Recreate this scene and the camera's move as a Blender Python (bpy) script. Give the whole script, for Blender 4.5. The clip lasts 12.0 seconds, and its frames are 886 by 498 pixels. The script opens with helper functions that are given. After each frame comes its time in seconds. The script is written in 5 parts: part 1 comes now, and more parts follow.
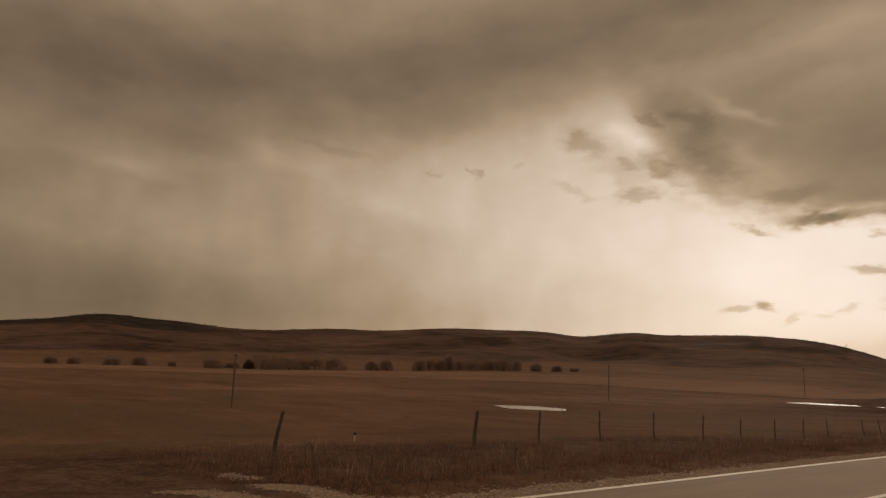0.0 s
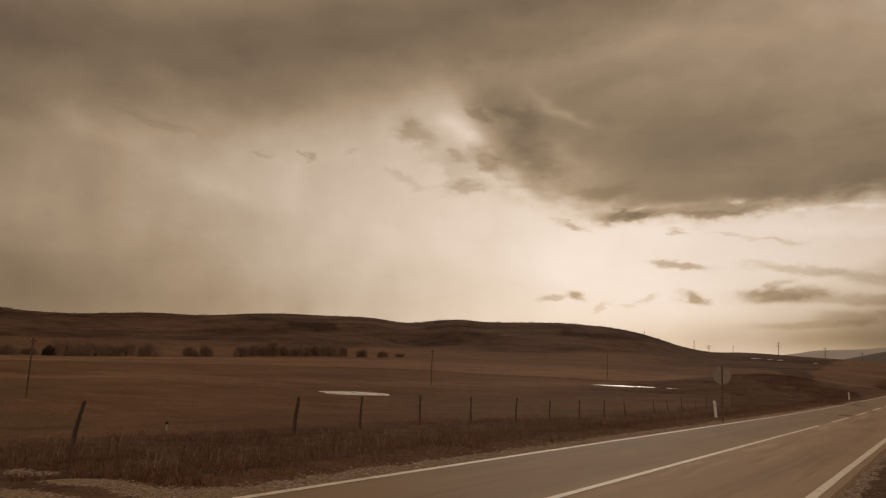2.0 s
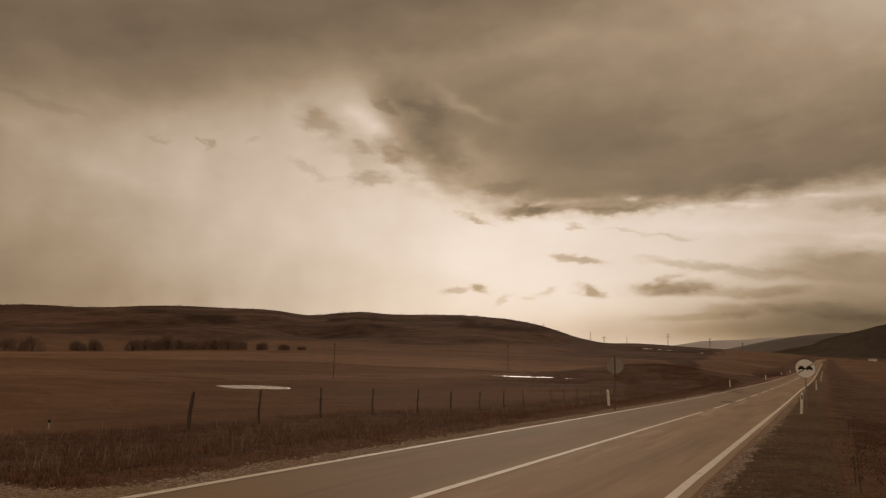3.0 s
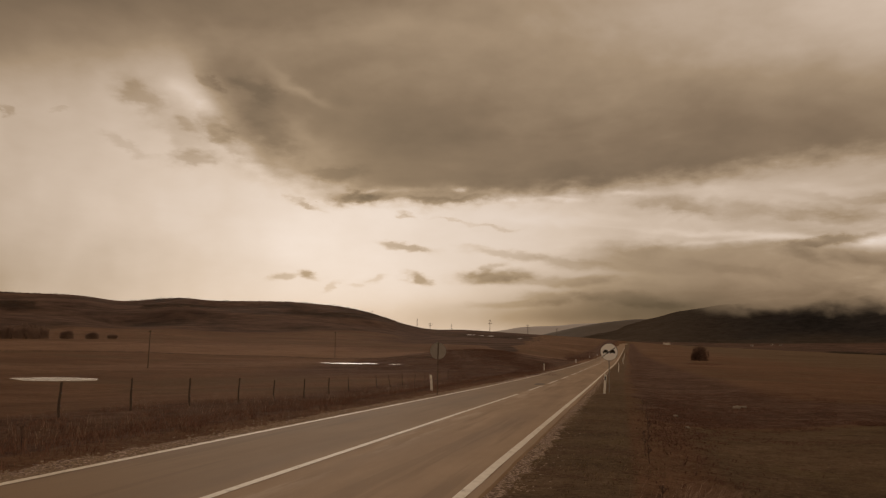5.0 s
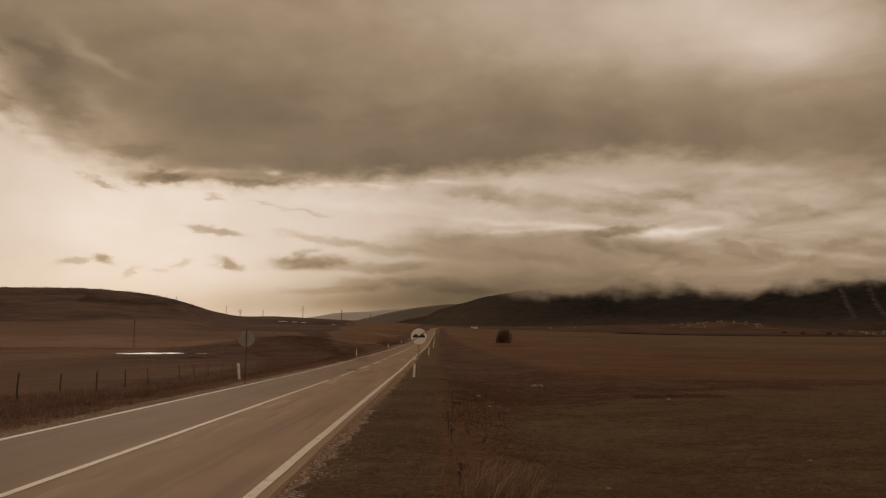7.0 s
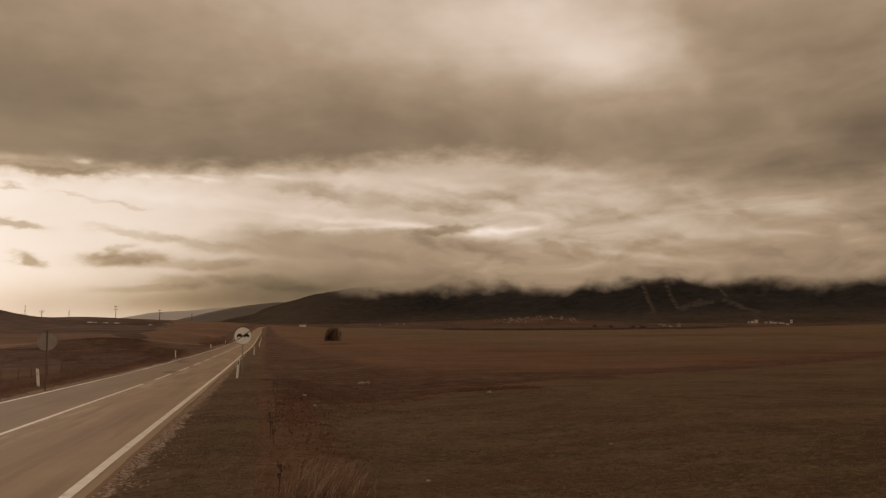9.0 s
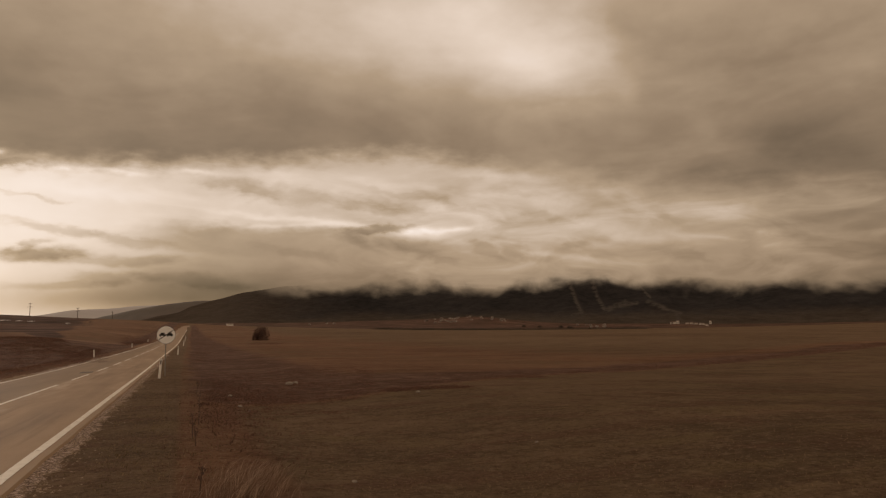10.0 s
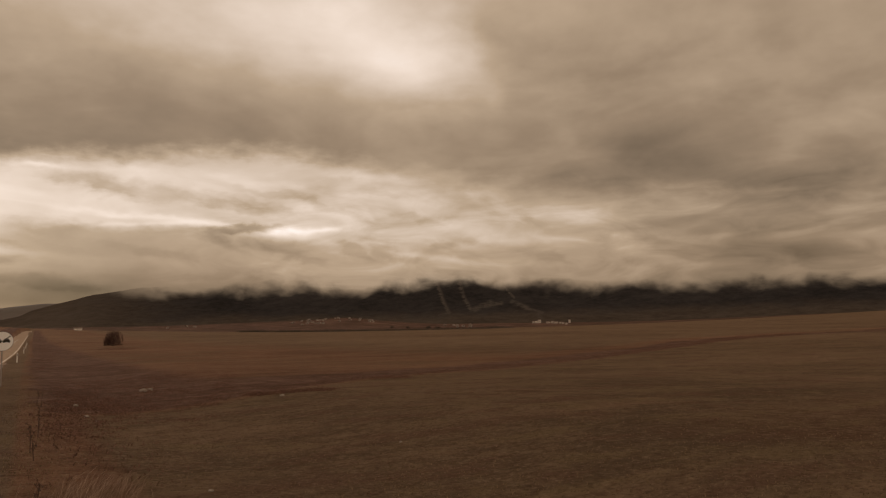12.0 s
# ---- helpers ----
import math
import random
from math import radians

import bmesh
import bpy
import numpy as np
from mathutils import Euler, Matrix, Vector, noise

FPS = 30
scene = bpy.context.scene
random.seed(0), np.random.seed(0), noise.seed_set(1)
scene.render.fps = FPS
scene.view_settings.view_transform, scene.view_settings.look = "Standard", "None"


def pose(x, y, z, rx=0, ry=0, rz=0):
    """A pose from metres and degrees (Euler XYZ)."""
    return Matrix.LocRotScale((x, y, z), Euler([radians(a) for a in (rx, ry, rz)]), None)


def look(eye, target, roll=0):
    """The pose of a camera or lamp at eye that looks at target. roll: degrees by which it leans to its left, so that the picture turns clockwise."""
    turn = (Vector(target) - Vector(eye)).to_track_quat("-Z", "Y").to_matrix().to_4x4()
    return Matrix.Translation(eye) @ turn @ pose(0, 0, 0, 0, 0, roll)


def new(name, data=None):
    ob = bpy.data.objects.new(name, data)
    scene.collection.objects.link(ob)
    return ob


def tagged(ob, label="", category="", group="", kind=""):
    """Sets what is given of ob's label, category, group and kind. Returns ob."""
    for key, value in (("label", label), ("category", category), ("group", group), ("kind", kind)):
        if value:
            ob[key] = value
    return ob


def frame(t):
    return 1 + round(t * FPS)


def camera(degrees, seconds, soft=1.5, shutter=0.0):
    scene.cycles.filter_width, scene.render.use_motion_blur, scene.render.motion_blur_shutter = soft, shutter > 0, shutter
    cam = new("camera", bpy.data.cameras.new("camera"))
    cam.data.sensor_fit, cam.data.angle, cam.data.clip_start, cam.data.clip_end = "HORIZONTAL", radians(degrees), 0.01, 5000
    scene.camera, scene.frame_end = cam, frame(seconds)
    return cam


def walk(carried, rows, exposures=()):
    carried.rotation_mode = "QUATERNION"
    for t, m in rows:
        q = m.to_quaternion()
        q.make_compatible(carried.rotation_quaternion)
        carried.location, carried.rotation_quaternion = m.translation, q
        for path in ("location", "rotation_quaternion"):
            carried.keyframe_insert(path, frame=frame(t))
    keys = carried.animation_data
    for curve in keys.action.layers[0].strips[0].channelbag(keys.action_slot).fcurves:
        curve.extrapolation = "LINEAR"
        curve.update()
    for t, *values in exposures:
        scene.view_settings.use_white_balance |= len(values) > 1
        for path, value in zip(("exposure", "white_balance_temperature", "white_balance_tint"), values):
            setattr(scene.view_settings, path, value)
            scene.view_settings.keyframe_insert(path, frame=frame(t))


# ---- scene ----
# The road runs along +y, the fields lie left (-x) and right (+x) of it; the camera turns on the spot beside the road.
cam = camera(61.87, 12.0, soft=1.25)
EYE, ARM = 1.72, 0.35
# seconds, heading from the road's direction (right is plus), pitch, roll
TURNS = [
    (0.0, -47.67, 8.98, 1.98),
    (0.5, -44.71, 8.79, 2.12),
    (1.0, -41.43, 8.73, 1.92),
    (1.5, -37.66, 8.55, 2.00),
    (2.0, -34.35, 8.33, 1.83),
    (2.5, -30.55, 8.11, 1.65),
    (4.5, -17.03, 7.47, 0.86),
    (5.0, -13.61, 7.21, 0.96),
    (5.5, -9.70, 6.96, 1.07),
    (6.0, -6.20, 6.69, 0.77),
    (6.5, -2.43, 6.44, 0.35),
    (7.0, 0.78, 6.25, 0.07),
    (9.0, 13.96, 5.97, -0.80),
    (9.5, 16.92, 5.90, -0.74),
    (10.0, 19.26, 5.88, -0.59),
    (10.5, 21.27, 5.86, -0.62),
    (11.0, 23.97, 5.84, -0.80),
    (11.5, 27.14, 5.82, -0.95),
    (12.0, 29.46, 5.79, -1.27),
]


def stand(heading, pitch, roll):
    a, p = radians(heading), radians(pitch)
    eye = Vector((ARM * math.sin(a), ARM * math.cos(a), EYE))
    way = Vector((math.sin(a) * math.cos(p), math.cos(a) * math.cos(p), math.sin(p)))
    return look(eye, eye + way, roll)


EXPOSURES = [(0.0, 0.03, 6500, 10), (2.5, -0.05, 6500, 10), (5.0, -0.10, 6500, 10), (7.0, -0.14, 6500, 10), (9.0, 0.10, 6380, 10), (10.0, 0.20, 6280, 10), (12.0, 0.37, 6120, 10)]
walk(cam, [(t, stand(h, p, r)) for t, h, p, r in TURNS], EXPOSURES)

# ---- sky and light ----


def srgb(*c):
    return tuple(((v / 255 + 0.055) / 1.055) ** 2.4 if v > 10 else v / 255 / 12.92 for v in c) + (1.0,)


class Net:
    """Short hand for a node tree."""

    def __init__(self, tree):
        self.tree = tree
        tree.nodes.clear()

    def node(self, kind, **props):
        n = self.tree.nodes.new(kind)
        for key, value in props.items():
            setattr(n, key, value)
        return n

    def put(self, socket, value):
        if isinstance(value, bpy.types.NodeSocket):
            self.tree.links.new(value, socket)
        else:
            socket.default_value = value

    def math(self, op, a, b=0.0, c=0.0, clamp=False):
        n = self.node("ShaderNodeMath", operation=op, use_clamp=clamp)
        for s, v in zip(n.inputs, (a, b, c)):
            self.put(s, v)
        return n.outputs[0]

    def xyz(self, x, y, z=0.0):
        n = self.node("ShaderNodeCombineXYZ")
        for s, v in zip(n.inputs, (x, y, z)):
            self.put(s, v)
        return n.outputs[0]

    def split(self, v):
        n = self.node("ShaderNodeSeparateXYZ")
        self.put(n.inputs[0], v)
        return n.outputs

    def noise(self, vec, scale, detail=4.0, rough=0.55, out="Fac", distort=0.0):
        n = self.node("ShaderNodeTexNoise")
        self.put(n.inputs["Vector"], vec)
        n.inputs["Scale"].default_value, n.inputs["Detail"].default_value = scale, detail
        n.inputs["Roughness"].default_value, n.inputs["Distortion"].default_value = rough, distort
        return n.outputs[out]

    def mapping(self, vec, scale=(1, 1, 1), rot=(0, 0, 0), loc=(0, 0, 0)):
        n = self.node("ShaderNodeMapping")
        self.put(n.inputs["Vector"], vec)
        n.inputs["Scale"].default_value, n.inputs["Rotation"].default_value, n.inputs["Location"].default_value = scale, rot, loc
        return n.outputs[0]

    def ramp(self, fac, stops, mode="LINEAR"):
        n = self.node("ShaderNodeValToRGB")
        n.color_ramp.interpolation = mode
        el = n.color_ramp.elements
        while len(el) < len(stops):
            el.new(0.5)
        for e, (p, c) in zip(el, stops):
            e.position, e.color = p, c if isinstance(c, tuple) else (c, c, c, 1.0)
        self.put(n.inputs[0], fac)
        return n.outputs[0]

    def mix(self, fac, a, b, blend="MIX"):
        n = self.node("ShaderNodeMix", data_type="RGBA", blend_type=blend)
        self.put(n.inputs[0], fac), self.put(n.inputs[6], a), self.put(n.inputs[7], b)
        return n.outputs[2]

    def step(self, v, lo, hi):
        n = self.node("ShaderNodeMapRange", interpolation_type="SMOOTHSTEP")
        self.put(n.inputs[0], v)
        n.inputs[1].default_value, n.inputs[2].default_value = lo, hi
        return n.outputs[0]


def cloud_colour(net, way):
    """The colour of the clouded evening sky in a direction: a lit gap low down, a torn cloud deck above it, a grey layer on the mountain."""
    x, y, z = net.split(way)
    az = net.math("MULTIPLY", net.math("ARCTAN2", x, y), 57.2958)
    el = net.math("MULTIPLY", net.math("ARCSINE", z), 57.2958)
    flat = net.xyz(net.math("MULTIPLY", az, 0.085), net.math("MULTIPLY", el, 0.135), 0.3)
    # the level cloud sheet overhead, drawn together towards the horizon
    depth = net.math("ADD", net.math("MAXIMUM", z, 0.0), 0.16)
    sheet = net.xyz(net.math("DIVIDE", x, depth), net.math("DIVIDE", y, depth), 0.0)
    wide = net.split(net.noise(flat, 1.5, 2.0, 0.5, "Color"))
    fine = net.split(net.noise(flat, 4.6, 5.0, 0.50, "Color"))
    shred = net.split(net.noise(net.mapping(flat, (0.75, 1.15, 1.0)), 9.0, 5.0, 0.58, "Color"))
    grow = net.math("MULTIPLY_ADD", net.step(el, 2.0, 13.0), 0.7, 0.3)

    def swing(*pairs):
        """A sum of noises about nought."""
        v = 0.0
        for n, k in pairs:
            v = net.math("MULTIPLY_ADD", net.math("SUBTRACT", n, 0.5), k, v)
        return v

    soft_a, soft_e = net.math("ADD", az, swing((wide[0], 3.0), (fine[0], 2.0))), net.math("ADD", el, net.math("MULTIPLY", grow, swing((wide[1], 1.6), (fine[1], 1.4))))
    torn_a, torn_e = net.math("ADD", az, swing((fine[1], 2.6), (shred[0], 2.6))), net.math("ADD", el, net.math("MULTIPLY", grow, swing((fine[2], 1.7), (shred[1], 1.3))))

    def by_az(*stops):
        """A value that changes with the heading, between -90 and 90 degrees."""
        return net.math("MULTIPLY", net.ramp(net.math("MULTIPLY_ADD", az, 1 / 180, 0.5), [((a + 90) / 180, v / 32) for a, v in stops]), 32.0)

    def lay(under, value, alpha):
        return net.math("MULTIPLY_ADD", alpha, net.math("SUBTRACT", value, under), under)

    soft, torn = (soft_a, soft_e), (torn_a, torn_e)

    def blob(a0, e0, wa, we, tilt=0.0, at=soft):
        """1 in the middle of an oval, falling off to nought round it."""
        u, v = at
        c, s = math.cos(radians(tilt)), math.sin(radians(tilt))
        p = net.math("MULTIPLY_ADD", v, s / wa, net.math("MULTIPLY_ADD", u, c / wa, -(a0 * c + e0 * s) / wa))
        q = net.math("MULTIPLY_ADD", v, c / we, net.math("MULTIPLY_ADD", u, -s / we, (a0 * s - e0 * c) / we))
        return net.math("POWER", 0.3679, net.math("MULTIPLY_ADD", p, p, net.math("MULTIPLY", q, q)))

    # the open sky below the deck, brightest where the sun stands behind it
    total = by_az((-90, 0.46), (-78, 0.50), (-70, 0.535), (-60, 0.60), (-48, 0.69), (-36, 0.79), (-26, 0.855), (-18, 0.855), (-8, 0.80), (0, 0.735), (8, 0.675), (16, 0.635), (26, 0.605), (40, 0.55), (55, 0.51), (70, 0.47))
    fade = net.math("MULTIPLY", net.math("MAXIMUM", net.math("SUBTRACT", el, 8.5), 0.0), net.step(az, -15.0, -32.0))
    total = net.math("MULTIPLY_ADD", fade, -0.012, total)
    rays = net.noise(net.mapping(flat, (1.7, 0.45, 1.0), (0, 0, radians(-46))), 2.0, 2.0, 0.45)
    total = net.math("MULTIPLY_ADD", net.math("MULTIPLY", net.math("SUBTRACT", rays, 0.5), net.math("SUBTRACT", 1.0, net.step(az, -40.0, -15.0))), 0.09, total)
    total = net.math("MULTIPLY_ADD", blob(-70, 3, 26, 4.5), -0.09, total)
    total = net.math("MULTIPLY_ADD", blob(-12, 1.6, 17, 1.4), -0.14, total)
    total = net.math("MULTIPLY_ADD", net.math("MULTIPLY", swing((net.noise(net.mapping(flat, (0.6, 1.6, 1.0), (0, 0, radians(9))), 2.2, 4.0, 0.50, distort=0.8), 1.0)), net.step(az, -12.0, 4.0)), 0.20, total)

    # the right-hand deck, ragged below
    low = by_az((-90, 31), (-42, 30), (-38, 26.5), (-35.5, 23.0), (-33.6, 19.2), (-31.7, 16.0), (-29.8, 13.6), (-27.3, 12.0), (-23.7, 11.0), (-19.8, 10.5), (-15.5, 10.6), (-11.6, 10.8), (-6.6, 11.0), (0, 11.5), (6, 12.0), (13, 12.6), (18, 12.5), (21.5, 12.0), (27.8, 11.0), (31.9, 10.2), (38, 9.4), (45.3, 8.9), (51, 8.6), (56.7, 7.4), (62, 6.4), (75, 5.5))
    over = net.math("SUBTRACT", torn_e, low)
    tone = net.ramp(net.math("MULTIPLY", over, 1 / 16), [(0.0, 0.45), (0.10, 0.405), (0.30, 0.42), (0.55, 0.48), (0.8, 0.53)])
    crisp = lay(net.step(over, -2.0, 5.5), net.step(over, -0.7, 1.6), net.step(az, -28.0, -18.0))
    crisp = lay(crisp, net.step(over, -1.6, 2.2), net.step(az, 12.0, 34.0))
    total = lay(total, tone, net.math("MULTIPLY", crisp, 0.96))
    decked = crisp
    # the left-hand deck, darker, its rim rising to the right
    rim = by_az((-90, 14.0), (-73.4, 14.1), (-68.1, 13.7), (-62.5, 14.8), (-58.4, 14.4), (-54.2, 14.7), (-47.7, 16.0), (-41, 17.7), (-36.5, 19.3), (-32, 20.5), (-23.4, 22.2), (-15, 24.5), (0, 28), (20, 31))
    over = net.math("SUBTRACT", soft_e, rim)
    tone = net.ramp(net.math("MULTIPLY", over, 1 / 16), [(0.0, 0.54), (0.14, 0.45), (0.36, 0.375), (0.52, 0.40), (0.75, 0.49)])
    left = net.step(over, -2.4, 3.2)
    total = lay(total, tone, net.math("MULTIPLY", left, 0.95))
    # the grey layer over the mountain
    lid = by_az((-90, 0.5), (-16, 0.5), (-9, 5.4), (-4, 7.3), (-1.6, 7.8), (6.2, 7.5), (11, 7.4), (15.3, 7.5), (17, 6.8), (24, 6.6), (32, 6.9), (40, 6.6), (47, 6.1), (75, 5.6))
    under = net.math("SUBTRACT", lid, torn_e)
    tone = net.ramp(net.math("MULTIPLY", under, 1 / 8), [(0.0, 0.565), (0.16, 0.52), (0.30, 0.525), (0.42, 0.475), (0.54, 0.41), (0.70, 0.36)])
    total = lay(total, tone, net.math("MULTIPLY", net.step(under, -0.35, 0.7), net.math("MULTIPLY", net.step(az, -9.0, 6.0), 0.9)))

    def light(amount, *where_):
        nonlocal total
        total = net.math("MULTIPLY_ADD", blob(*where_), amount, total)

    def wisp(amount, *where_):
        nonlocal total
        body = net.math("MULTIPLY", blob(*where_, torn), net.math("MULTIPLY_ADD", shred[2], 1.3, 0.4))
        total = net.math("MULTIPLY_ADD", net.step(body, 0.03, 0.95), amount * 1.15, total)

    broad_marks(light)
    left_deck_marks(light, wisp)
    torn_end_marks(light, wisp)
    gap_marks(light, wisp)
    veil_marks(light, wisp)
    high_right_marks(light, wisp)
    # a bright thin patch high up, cut off sharply on one side
    brink = net.step(net.math("MULTIPLY_ADD", el, 0.36, soft_a), 41.8, 38.6)
    total = net.math("MULTIPLY_ADD", net.math("MULTIPLY", brink, blob(25.0, 21.5, 11.0, 5.0, -10)), 0.075, total)
    # added brightness in the unseen sky behind the camera, lighting what faces it
    total = net.math("MULTIPLY_ADD", net.step(y, -0.1, -0.7), 0.16, total)
    # folds of the deck, and rolls in the layer on the mountain
    folds = net.noise(net.mapping(sheet, (1.0, 1.0, 1.0), (0, 0, radians(20)), (3.0, 1.0, 0.0)), 1.5, 4.0, 0.54, distort=0.5)
    total = net.math("MULTIPLY_ADD", net.math("MULTIPLY", swing((folds, 1.0)), net.math("MAXIMUM", net.math("MULTIPLY", decked, 0.26), net.math("MULTIPLY", left, 0.16))), 1.0, total)
    grain = net.noise(flat, 2.6, 5.0, 0.55)
    total = net.math("MULTIPLY_ADD", swing((grain, 1.0)), 0.08, total)
    rolls = net.noise(net.mapping(flat, (0.8, 1.7, 1.0), (0, 0, radians(14))), 2.3, 4.0, 0.50, distort=1.4)
    band = net.math("MULTIPLY", net.step(az, 0.0, 20.0), net.math("SUBTRACT", 1.0, net.step(el, 7.0, 13.0)))
    total = net.math("MULTIPLY_ADD", swing((rolls, 1.0)), net.math("MULTIPLY_ADD", band, 0.22, 0.015), total)
    return net.ramp(total, [(0.0, srgb(60, 46, 33)), (0.30, srgb(92, 76, 58)), (0.45, srgb(136, 114, 90)), (0.56, srgb(167, 143, 116)),
                            (0.76, srgb(219, 198, 178)), (0.90, srgb(244, 228, 215)), (1.0, srgb(251, 241, 231))])


def cloudy_sky(net, way):
    """The sky's colour, as one group of nodes that the sky and the low cloud share."""
    group = bpy.data.node_groups.get("clouded_sky")
    if group is None:
        group = bpy.data.node_groups.new("clouded_sky", "ShaderNodeTree")
        group.interface.new_socket("way", in_out="INPUT", socket_type="NodeSocketVector")
        group.interface.new_socket("colour", in_out="OUTPUT", socket_type="NodeSocketColor")
        inner = Net(group)
        source, end = inner.node("NodeGroupInput"), inner.node("NodeGroupOutput")
        inner.put(end.inputs[0], cloud_colour(inner, source.outputs[0]))
    n = net.node("ShaderNodeGroup", node_tree=group)
    net.put(n.inputs[0], way)
    return n.outputs[0]


# marks on the sky: amount, heading, height, half width, half height, tilt
def broad_marks(light):
    light(0.02, 22, 22, 11, 5.0, -8)
    light(0.07, 8, 25, 10, 3.5)
    light(0.07, 15, 21, 16, 6.0)
    light(0.03, 40, 18, 12, 7.0)
    light(-0.06, -22, 21, 10, 3.5)
    light(-0.075, -4, 3.4, 9, 2.0)
    light(-0.06, -1, 2.6, 7, 1.5)
    light(-0.05, 54, 3.6, 10, 2.2)
    light(-0.04, -70, 4, 14, 3.0)
    light(-0.03, -60, 8, 12, 4.0)
    light(-0.05, -48, 3, 14, 2.5)
    light(-0.07, 55, 4.5, 13, 4.0)
    light(-0.05, -33, 6.0, 8, 3.0)
    light(-0.04, -75, 6, 14, 4.0)
    light(0.05, -25, 15.0, 5.0, 2.5, -25)
    light(0.04, 40, 6.5, 22, 2.5)
    light(0.03, 32, 16, 26, 9.0)
    light(0.033, -75, 9, 9, 4)
    light(-0.018, -75, 14.5, 9, 4)
    light(-0.021, -75, 21, 9, 4)
    light(-0.019, -53, 9, 9, 4)
    light(0.027, -53, 14.5, 9, 4)
    light(0.034, -53, 21, 9, 4)
    light(0.036, -31, 21, 9, 4)
    light(0.045, -20, 21, 9, 4)
    light(-0.016, -9, 14.5, 9, 4)
    light(0.020, -9, 21, 9, 4)
    light(-0.014, 2, 9, 9, 4)
    light(-0.023, 2, 14.5, 9, 4)
    light(-0.018, 2, 21, 9, 4)
    light(-0.014, 13, 14.5, 9, 4)
    light(0.014, 24, 14.5, 9, 4)
    light(-0.029, 24, 21, 9, 4)
    light(-0.017, 35, 9, 9, 4)
    light(-0.016, 35, 14.5, 9, 4)
    light(-0.029, 46, 9, 9, 4)
    light(-0.033, 46, 14.5, 9, 4)
    light(0.028, 57, 9, 9, 4)
    light(-0.018, 57, 21, 9, 4)


def left_deck_marks(light, wisp):
    light(0.0495, -71.3, 13.4, 3.1, 0.57, -11)
    light(0.044, -61.0, 15.3, 2.4, 0.75, -19)
    light(0.0275, -57.6, 19.8, 2.1, 0.99, -12)
    light(0.033, -51.2, 11.9, 3.9, 0.90, -16)
    light(-0.033, -65.2, 21.6, 8.2, 2.01, 5)
    light(-0.0275, -52.1, 22.1, 6.7, 2.75, 5)
    light(-0.0275, -65.3, 15.4, 4.2, 1.08, -7)
    light(0.0165, -63.9, 8.2, 7.7, 2.40, -26)
    light(0.022, -47.6, 13.3, 5.3, 1.97, -21)
    wisp(-0.06, -45.2, 14.9, 0.6, 0.22, -36)
    wisp(-0.042, -48.9, 14.8, 1.0, 0.20, -11)
    wisp(-0.03, -42.3, 15.5, 0.6, 0.16, 21)
    wisp(-0.024, -56.1, 16.1, 3.4, 0.35, -12)


def torn_end_marks(light, wisp):
    wisp(-0.075, -36.8, 17.2, 1.6, 0.80, -23)
    wisp(-0.12, -32.6, 13.1, 1.8, 0.57, -0)
    wisp(-0.048, -37.3, 13.6, 2.1, 0.33, -19)
    wisp(-0.072, -33.3, 15.6, 1.2, 0.47, -20)
    wisp(-0.08, -32.0, 18.7, 1.1, 0.56, -49)
    light(0.04, -30.0, 17.5, 2.5, 2.0)
    wisp(-0.045, -27.7, 16.2, 2.5, 1.3, -32)
    wisp(-0.04, -30.0, 15.2, 5.0, 2.0, -38)
    wisp(-0.04, -26.4, 13.4, 4.5, 1.21, -25)
    wisp(-0.056, -33.5, 14.6, 2.6, 0.99, -22)
    wisp(-0.03, -36.0, 17.0, 3.4, 1.32, -25)
    wisp(-0.056, -30.2, 14.3, 1.7, 0.56, -35)
    wisp(-0.072, -21.9, 12.8, 2.5, 0.64, 3)
    wisp(-0.104, -21.1, 11.0, 2.4, 0.45, 3)
    wisp(-0.048, -24.2, 10.4, 1.1, 0.19, -11)
    wisp(-0.048, -16.4, 9.8, 1.0, 0.18, -13)
    light(0.07, -33.6, 18.1, 1.7, 0.84, -19)
    light(0.10, -31.8, 16.9, 0.7, 1.0, 69)
    light(0.085, -25.3, 19.0, 3.2, 0.45, -25)
    light(0.045, -25.0, 15.4, 3.2, 0.8, -35)
    wisp(-0.06, -28.3, 18.5, 2.0, 0.75, -20)
    wisp(-0.02, -26.4, 14.4, 1.6, 0.6, -38)
    wisp(-0.06, -31.1, 15.2, 1.6, 0.75, -25)
    light(0.055, -29.2, 14.4, 1.3, 0.55, -35)
    light(-0.045, -16.1, 16.7, 6.0, 2.2)
    wisp(-0.05, -31.5, 16.0, 1.6, 0.8, -35)
    light(0.05, -28.5, 13.0, 2.6, 0.34, -31)
    light(0.07, -17.7, 11.7, 5.2, 0.28, 2)


